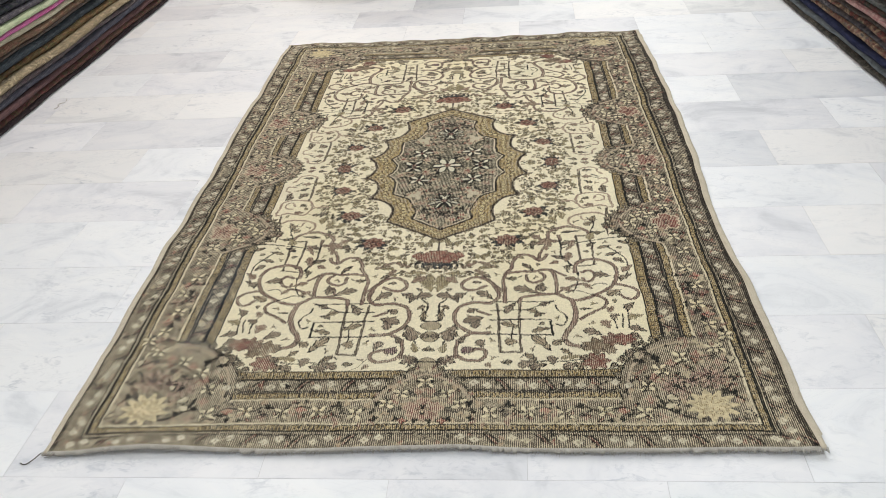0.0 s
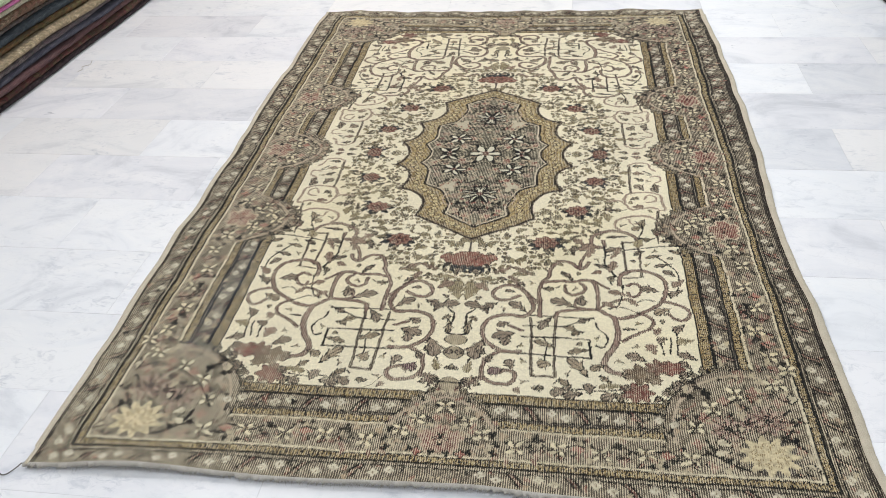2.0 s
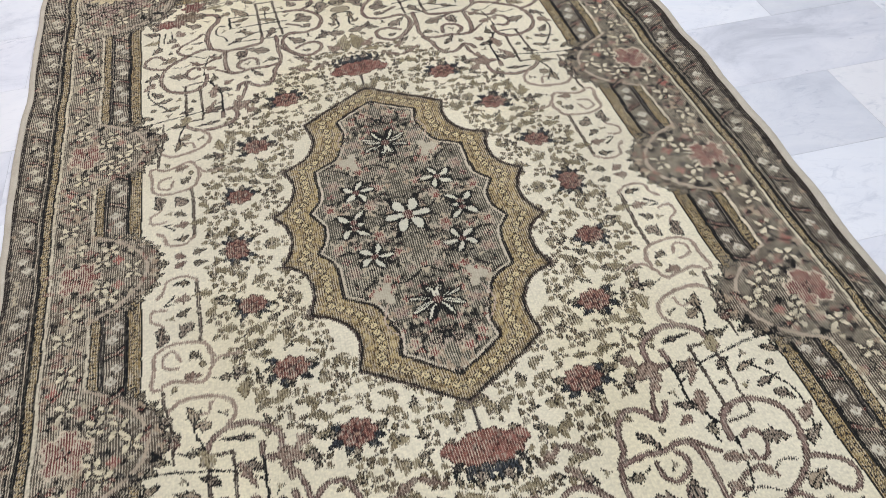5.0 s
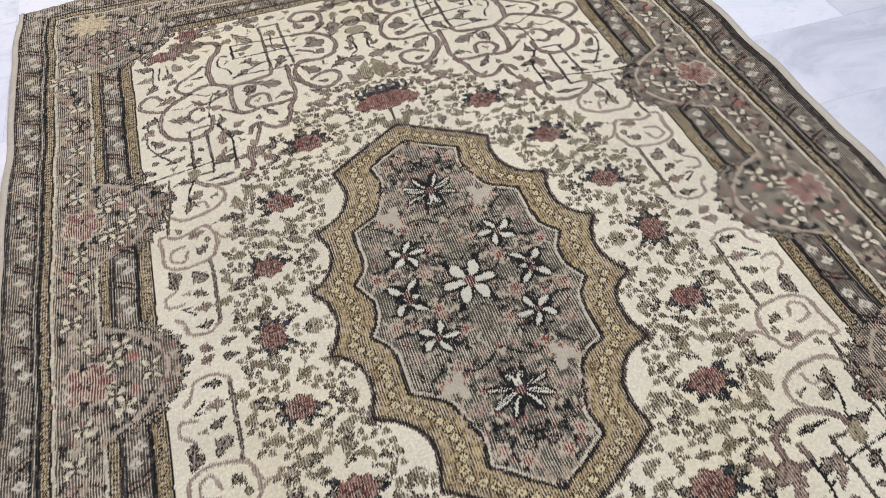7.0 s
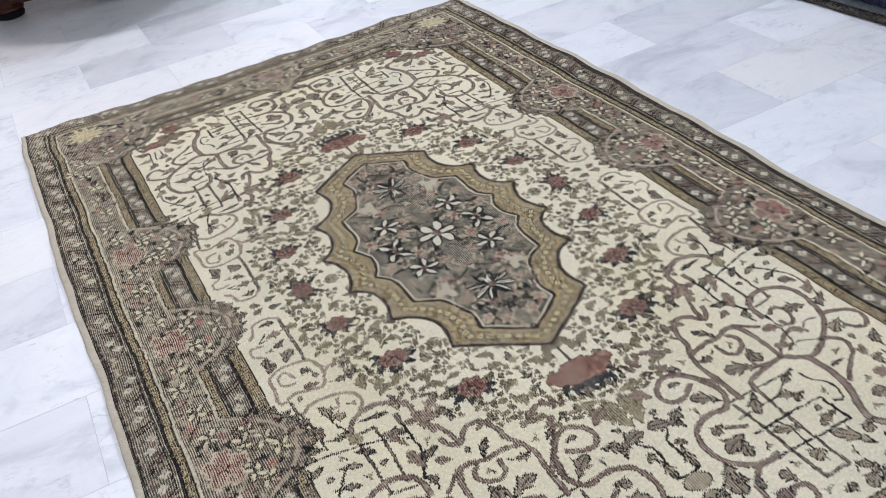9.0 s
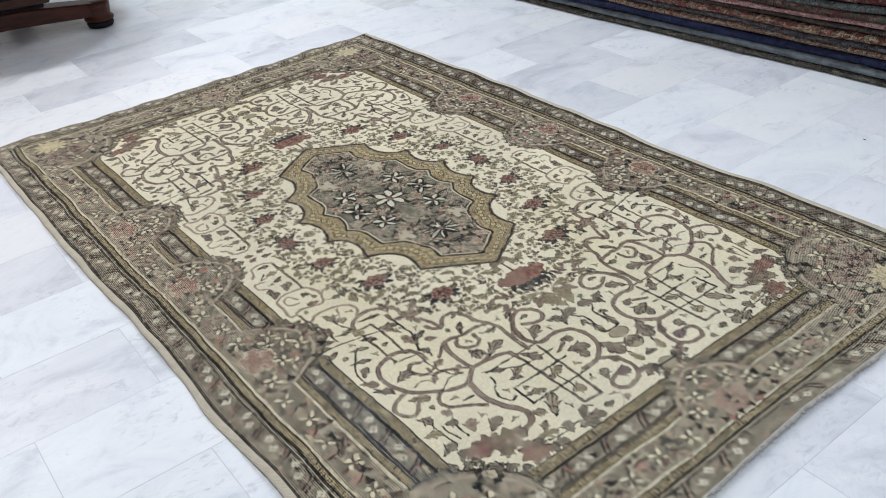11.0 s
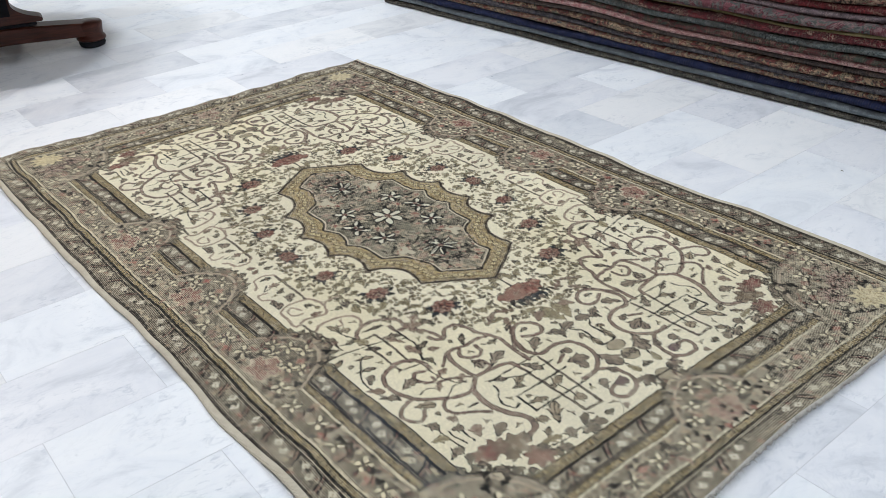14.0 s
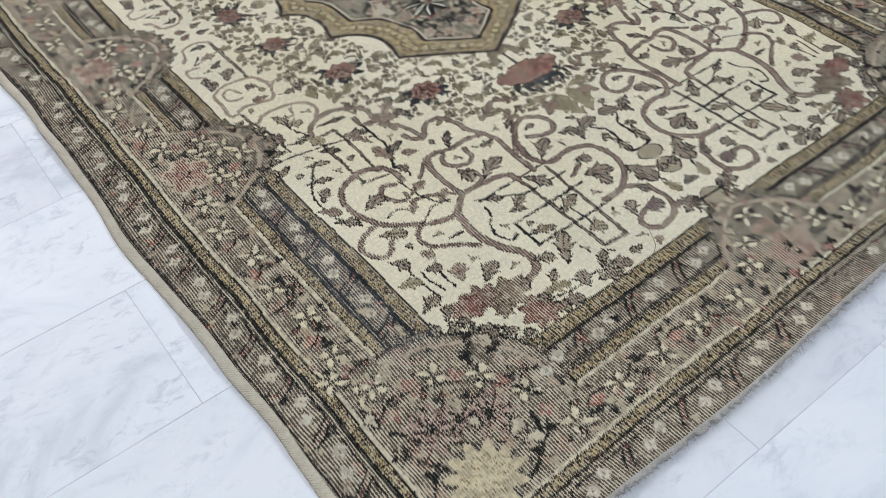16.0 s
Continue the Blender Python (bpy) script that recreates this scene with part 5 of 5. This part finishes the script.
def folded_rug(name, at, length, depth, base, thick, level, material, label, group, seed, lean):
    """One rug folded over, its rounded fold towards the open floor."""
    gen = random.Random(seed)
    ph = [gen.uniform(0, 6.28) for _ in range(6)]
    inset = gen.uniform(-0.020, 0.012)
    prof = []
    for i in range(13):
        a = math.pi * (i / 12 - 0.5)
        prof.append((-math.cos(a) ** 0.9 * thick * 0.85, (math.sin(a) * 0.5 + 0.5)))
    prof.append((depth, 1.0))
    prof.append((depth, 0.0))
    count = int(length / 0.045)
    verts, faces = [], []
    k = len(prof)
    for s in range(count + 1):
        y = length * s / count
        sag = (0.007 * math.sin(1.7 * y + 0.6) + 0.005 * math.sin(3.9 * y + 1.3) + 0.003 * math.sin(8.3 * y)) * min(level / 7.0, 1.4) * (1.0 if length < 5 else 0.45)
        grow = 1 + lean * (length * 0.6 - y)
        low = base * grow + sag + (0.0025 * math.sin(6.1 * y + ph[0]) if level else 0)
        swell_by = grow * thick * (0.985 + 0.10 * math.sin(4.3 * y + ph[1]) + 0.06 * math.sin(13.0 * y + ph[2]))
        out = (inset + 0.007 * math.sin(2.1 * y + ph[3])) * min(level / 3, 1) + 0.003 * math.sin(7.7 * y + ph[4]) + 0.002 * math.sin(23 * y + ph[5])
        for a, h in prof:
            z = max(low + swell_by * h, 0.001)
            verts.append((a + (out if a < depth else 0) + 0.02, y, z))
        if s:
            b = (s - 1) * k
            for j in range(k):
                faces.append((b + j, b + k + j, b + k + (j + 1) % k, b + (j + 1) % k))
    faces.append(tuple(range(k)))
    faces.append(tuple(range(len(verts) - k, len(verts)))[::-1])
    ob = new(name, mesh_of(name, verts, faces, True))
    ob.data.materials.append(material)
    ob.matrix_basis = at
    return tagged(ob, label, "rug", group)


EAST = [
    (0.030, "worn grey-olive patterned rug folded at the bottom of the stack", (srgb(48, 46, 44), srgb(72, 68, 60), srgb(96, 90, 78)), 40, False),
    (0.036, "plain slate grey overdyed rug folded in the stack", (srgb(70, 76, 80), srgb(88, 94, 98)), 14, True),
    (0.036, "dark navy blue rug folded in the stack", (srgb(15, 20, 44), srgb(24, 30, 58)), 14, True),
    (0.032, "red and tan patterned rug folded in the stack", (srgb(92, 44, 40), srgb(140, 116, 88), srgb(50, 52, 60), srgb(150, 128, 96)), 24, False),
    (0.028, "dark grey patterned rug folded in the stack", (srgb(46, 44, 50), srgb(84, 78, 80), srgb(60, 58, 70)), 36, False),
]
EAST += [
    (0.032, "rust red rug with tan scrolls folded in the stack", (srgb(104, 48, 42), srgb(60, 50, 46), srgb(150, 122, 92), srgb(56, 74, 62)), 20, False),
    (0.027, "charcoal and brown rug folded in the stack", (srgb(56, 50, 48), srgb(80, 66, 60), srgb(66, 60, 62)), 30, False),
    (0.028, "faded pink and cream rug folded in the stack", (srgb(150, 92, 90), srgb(176, 140, 132), srgb(120, 80, 84)), 34, False),
    (0.029, "dark red and green rug folded in the stack", (srgb(84, 40, 40), srgb(50, 58, 48), srgb(96, 70, 60)), 22, False),
    (0.036, "grey-green overdyed rug folded in the stack", (srgb(74, 82, 82), srgb(96, 100, 98), srgb(70, 66, 64)), 20, False),
]
EAST += [
    (0.034, "crimson patterned rug folded in the stack", (srgb(110, 38, 44), srgb(78, 40, 44), srgb(136, 110, 92)), 26, False),
    (0.018, "olive gold rug folded in the stack", (srgb(98, 88, 52), srgb(116, 104, 66)), 18, True),
    (0.042, "dusky raspberry red rug with grey-green motifs folded in the stack", (srgb(112, 58, 66), srgb(84, 86, 82), srgb(126, 84, 84)), 12, False),
    (0.029, "mauve grey patterned rug folded in the stack", (srgb(120, 100, 104), srgb(92, 78, 84), srgb(140, 118, 116)), 34, False),
    (0.032, "bright red patterned rug folded in the stack", (srgb(128, 40, 46), srgb(96, 34, 40), srgb(130, 100, 84)), 24, False),
]
EAST += [
    (0.044, "tan and black patterned rug folded in the stack", (srgb(60, 50, 46), srgb(140, 116, 92), srgb(120, 60, 56)), 22, False),
    (0.020, "pale mint green rug folded in the stack", (srgb(122, 150, 134), srgb(140, 164, 146)), 14, True),
    (0.034, "dark wine red rug folded in the stack", (srgb(84, 34, 40), srgb(64, 34, 40), srgb(110, 80, 70)), 22, False),
    (0.034, "brown patterned rug folded on top of the stack", (srgb(84, 64, 52), srgb(110, 90, 70), srgb(60, 48, 44)), 22, False),
]
WEST = [
    (0.028, "dark plum grey rug folded at the bottom of the stack", (srgb(52, 40, 44), srgb(66, 54, 56)), 30, False),
    (0.031, "olive and maroon patterned rug folded in the stack", (srgb(80, 72, 48), srgb(92, 44, 46), srgb(60, 54, 46)), 28, False),
    (0.034, "dusky maroon rug folded in the stack", (srgb(74, 54, 56), srgb(90, 62, 62)), 20, True),
    (0.030, "slate navy rug folded in the stack", (srgb(52, 54, 66), srgb(68, 68, 78)), 16, True),
    (0.028, "mauve grey patterned rug folded in the stack", (srgb(100, 84, 90), srgb(78, 74, 76), srgb(120, 108, 104)), 30, False),
]
WEST += [
    (0.030, "beige and olive rug folded in the stack", (srgb(160, 142, 112), srgb(130, 116, 84), srgb(176, 158, 128)), 26, False),
    (0.034, "olive and rust patterned rug folded in the stack", (srgb(88, 80, 44), srgb(120, 76, 44), srgb(104, 96, 58), srgb(66, 60, 44)), 22, False),
    (0.036, "dark petrol blue rug folded in the stack", (srgb(36, 44, 50), srgb(52, 60, 66)), 16, True),
    (0.026, "brown grey patterned rug folded in the stack", (srgb(92, 74, 66), srgb(88, 84, 84), srgb(112, 98, 84)), 34, False),
    (0.034, "brown and olive patterned rug folded in the stack", (srgb(100, 84, 62), srgb(112, 74, 60), srgb(120, 108, 84)), 24, False),
]
WEST += [
    (0.022, "pale grey-olive rug folded in the stack", (srgb(150, 146, 122), srgb(166, 160, 136)), 30, True),
    (0.027, "bright pink overdyed rug folded in the stack", (srgb(206, 62, 128), srgb(216, 84, 144)), 12, True),
    (0.036, "pale sage green rug folded in the stack", (srgb(146, 160, 122), srgb(164, 176, 140)), 14, True),
    (0.028, "grey and violet patterned rug folded in the stack", (srgb(86, 84, 92), srgb(66, 62, 72), srgb(108, 104, 106)), 36, False),
    (0.040, "dark green and blue rug folded in the stack", (srgb(38, 52, 50), srgb(50, 48, 66), srgb(60, 60, 60)), 18, False),
]
WEST += [
    (0.034, "charcoal rug folded in the stack", (srgb(44, 44, 50), srgb(60, 60, 66)), 18, True),
    (0.034, "brown and red rug folded in the stack", (srgb(80, 60, 50), srgb(100, 56, 50), srgb(110, 96, 80)), 22, False),
    (0.034, "dark navy rug folded on top of the stack", (srgb(34, 36, 54), srgb(48, 50, 66)), 16, True),
]
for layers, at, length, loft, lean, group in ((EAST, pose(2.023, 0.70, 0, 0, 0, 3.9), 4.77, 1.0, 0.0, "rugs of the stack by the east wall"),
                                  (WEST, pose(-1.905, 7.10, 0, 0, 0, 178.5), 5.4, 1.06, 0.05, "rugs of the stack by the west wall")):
    height = 0.0
    for level, (thick, label, tones, motif, plain) in enumerate(layers):
        # brightened in the colour rather than by the lamps, lower east layers most
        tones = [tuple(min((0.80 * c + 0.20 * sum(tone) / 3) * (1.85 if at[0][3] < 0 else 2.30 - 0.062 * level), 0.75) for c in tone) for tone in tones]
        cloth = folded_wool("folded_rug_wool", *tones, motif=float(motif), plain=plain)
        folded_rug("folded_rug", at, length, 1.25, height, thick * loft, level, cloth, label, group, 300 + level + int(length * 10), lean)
        height += thick * loft * 0.985


# ---------------------------------------------------------------- the table at the far end
def swept_bar(spine, half, low, high):
    """A bar along a line of (x, y, share), share 0 at its ends and 1 in the middle, with chamfered edges."""
    bm = bmesh.new()
    rows = []
    for k, (x, y, share) in enumerate(spine):
        ax, ay, _ = spine[max(k - 1, 0)]
        bx, by, _ = spine[min(k + 1, len(spine) - 1)]
        run = math.hypot(bx - ax, by - ay)
        nx, ny = -(by - ay) / run, (bx - ax) / run
        z0, z1 = low[0] + (low[1] - low[0]) * share, high[0] + (high[1] - high[0]) * share
        section = ((-half, z0 + 0.006), (-half + 0.006, z0), (half - 0.006, z0), (half, z0 + 0.006), (half, z1 - 0.008), (half - 0.008, z1), (-half + 0.008, z1), (-half, z1 - 0.008))
        rows.append([bm.verts.new((x + nx * o, y + ny * o, z)) for o, z in section])
    for a, b in zip(rows, rows[1:]):
        for j in range(8):
            bm.faces.new((a[j], a[(j + 1) % 8], b[(j + 1) % 8], b[j]))
    bm.faces.new(rows[0][::-1])
    bm.faces.new(rows[-1])
    bmesh.ops.recalc_face_normals(bm, faces=bm.faces[:])
    return bm


def bun_table():
    thing = tagged(new("coffee_table"), "dark red-brown carved low wooden table on turned bun feet", "table")
    for fx, fy in ((0.42, 0.0), (-0.42, 0.0), (0.0, 0.44)):
        foot = turned([(0.050, 0.0), (0.066, 0.006), (0.072, 0.022), (0.066, 0.036)])
        block = turned([(0.066, 0.036), (0.077, 0.041), (0.080, 0.050), (0.075, 0.059), (0.067, 0.064), (0.068, 0.082), (0.073, 0.118), (0.074, 0.130), (0.069, 0.138), (0.02, 0.142)])
        glide = part("foot_glide", foot, BLACK, thing, "black lacquered foot glide")
        block_ob = part("bun_foot", block, WOOD, thing)
        for ob in (glide, block_ob):
            ob.matrix_basis = pose(fx, fy, 0)
    steps = [i / 12 - 1 for i in range(25)]
    part("rail", swept_bar([(0.40 * u, 0.0, 1 - abs(u) ** 1.3) for u in steps], 0.060, (0.068, 0.082), (0.140, 0.170)), WOOD, thing)
    part("rear_rail", swept_bar([(0.0, 0.063 + 0.357 * i / 8, 1 - i / 8) for i in range(9)], 0.055, (0.068, 0.080), (0.140, 0.165)), WOOD, thing)
    part("moulding", slab(-0.185, 0.165, -0.066, 0.056, 0.1715, 0.186, 0.004), BLACK, thing, "black moulding strip along the rail")
    # the carved pedestal, whose sides sweep in from a wide plinth
    bm = bmesh.new()
    sweep = [(0.192, 0.187), (0.200, 0.194), (0.198, 0.204), (0.186, 0.212)] + [(0.058 + 0.122 * (1 - math.sin(radians(90) * i / 8)), 0.214 + 0.080 * (i / 8) ** 1.3) for i in range(9)] + [(0.058, 0.36), (0.085, 0.42), (0.16, 0.455)]
    outline = sweep + [(-x, z) for x, z in reversed(sweep)]
    front, rear = ([bm.verts.new((x, y, z)) for x, z in outline] for y in (-0.056, 0.048))
    bm.faces.new(front)
    bm.faces.new(rear[::-1])
    for i in range(len(outline)):
        j = (i + 1) % len(outline)
        bm.faces.new((front[i], rear[i], rear[j], front[j]))
    bmesh.ops.recalc_face_normals(bm, faces=bm.faces[:])
    part("pedestal", bm, WOOD, thing)
    part("inset_panel", slab(-0.046, 0.046, -0.060, -0.0565, 0.232, 0.352, 0.001), BLACK, thing, "black inset panel")
    top = part("tabletop", turned([(0.02, 0.456), (0.75, 0.458), (0.785, 0.464), (0.800, 0.476), (0.785, 0.490), (0.02, 0.494)], 72), WOOD, thing)
    top.matrix_basis = pose(-0.03, 0.24, 0)
    return thing


table = bun_table()
table.matrix_basis = pose(-0.404, 6.0175, 0, 0, 0, -13.0)


# ---------------------------------------------------------------- lint on the floor
def wool_crumb(x, y, size, seed):
    gen = random.Random(seed)
    bm = bmesh.new()
    bmesh.ops.create_icosphere(bm, subdivisions=2, radius=1)
    turn = gen.uniform(0, 3)
    for v in bm.verts:
        k = size * gen.uniform(0.7, 1.2)
        a, b = v.co.x * k * 1.7, v.co.y * k * 0.7
        v.co = (a * math.cos(turn) - b * math.sin(turn), a * math.sin(turn) + b * math.cos(turn), (v.co.z + 1) * k * 0.35)
    ob = tagged(part("wool_crumb", bm, DARK_YARN, None), "tiny dark wool crumb lying on a marble tile", "lint", "wool crumbs on the floor")
    ob.matrix_basis = pose(x, y, 0.0006)


for i, (cx, cy, size) in enumerate(((1.436, 2.285, 0.0036), (1.509, 1.977, 0.0032))):
    wool_crumb(cx, cy, size, 40 + i)
white_thread = thread("white_thread", [(-1.890, 3.86, 0.0020), (-1.878, 3.885, 0.0040), (-1.891, 3.905, 0.0050), (-1.881, 3.925, 0.0040), (-1.873, 3.935, 0.0025), (-1.883, 3.985, 0.0018)], 0.0013, WEBBING, None)
tagged(white_thread, "thin curled white thread lying beside the rug stack", "thread")


# ---------------------------------------------------------------- marble tiles
TILE_L, TILE_W, GAP = 0.6145, 0.2995, 0.0014


def tile_mesh(length):
    a, b, h, c = length / 2 - GAP / 2, TILE_W / 2 - GAP / 2, 0.012, 0.0003
    ring = lambda x, y, z: [(-x, -y, z), (x, -y, z), (x, y, z), (-x, y, z)]
    verts = ring(a, b, -h) + ring(a, b, -c * 0.8) + ring(a - c, b - c, 0)
    faces = [(8, 9, 10, 11)]
    for o in (0, 4):
        faces += [(o + i, o + (i + 1) % 4, o + 4 + (i + 1) % 4, o + 4 + i) for i in range(4)]
    return verts, faces


whole = tile_mesh(TILE_L)
tile_data = {}
for key, mat in (("white", MARBLE), ("grey", MARBLE_GREY), ("warm", MARBLE_WARM), ("pale_grey", MARBLE_PALE_GREY)):
    tile_data[key] = mesh_of("tile", *whole)
    tile_data[key].materials.append(mat)
rest_v, rest_f = [], []
chance = random.Random(12)
LAY = pose(1.2, 3.373, 0, 0, 0, -0.4)          # a corner of the bond, which lies slightly askew to the rug
GREYER = {(7, -1): "grey", (6, -3): "grey", (7, -2): "pale_grey", (7, 0): "pale_grey", (9, -1): "white", (6, -2): "white", (6, -1): "white", (5, -2): "white", (2, -5): "pale_grey",
          (1, 0): "grey", (-1, -1): "grey", (-3, -1): "pale_grey", (0, -4): "pale_grey", (0, -5): "pale_grey", (2, 1): "pale_grey", (-2, 0): "pale_grey", (-4, 0): "pale_grey", (3, -5): "pale_grey", (-2, -5): "pale_grey"}
for r in range(-25, 22):
    shift = 0.311 if r % 2 == 0 else 0.0
    for c in range(-10, 7):
        lx, ly = shift + TILE_L * (c + 0.5), TILE_W * (r + 0.5)
        spot = LAY @ Vector((lx, ly, 0))
        x, y = spot.x, spot.y
        if not (X0 - TILE_L / 2 < x < X1 + TILE_L / 2 and Y0 - TILE_W / 2 < y < Y1 + TILE_W / 2):
            continue
        roll = chance.random()
        key = GREYER.get((r, c), "white" if roll < 0.62 else "warm" if roll < 0.84 else "pale_grey")
        z = chance.uniform(-0.0002, 0.0002)
        if -2.3 < x < 2.3 and 0.2 < y < 8.2:
            ob = new("tile", tile_data[key])
            ob.parent = floor
            ob.matrix_basis = Matrix.Translation((0, 0, z)) @ LAY @ pose(lx, ly, 0)
        else:
            b = len(rest_v)
            for vx, vy, vz in whole[0]:
                corner = LAY @ Vector((lx + vx, ly + vy, vz + z))
                rest_v.append((min(max(corner.x, X0 + 0.001), X1 - 0.001), min(max(corner.y, Y0 + 0.001), Y1 - 0.001), corner.z))
            rest_f += [tuple(b + i for i in f) for f in whole[1]]
rest = new("tiles_beyond", mesh_of("tiles_beyond", rest_v, rest_f))
rest.data.materials.append(MARBLE)
rest.parent = floor
tagged(rest, "marble tiles of the outer floor", kind="stuff")
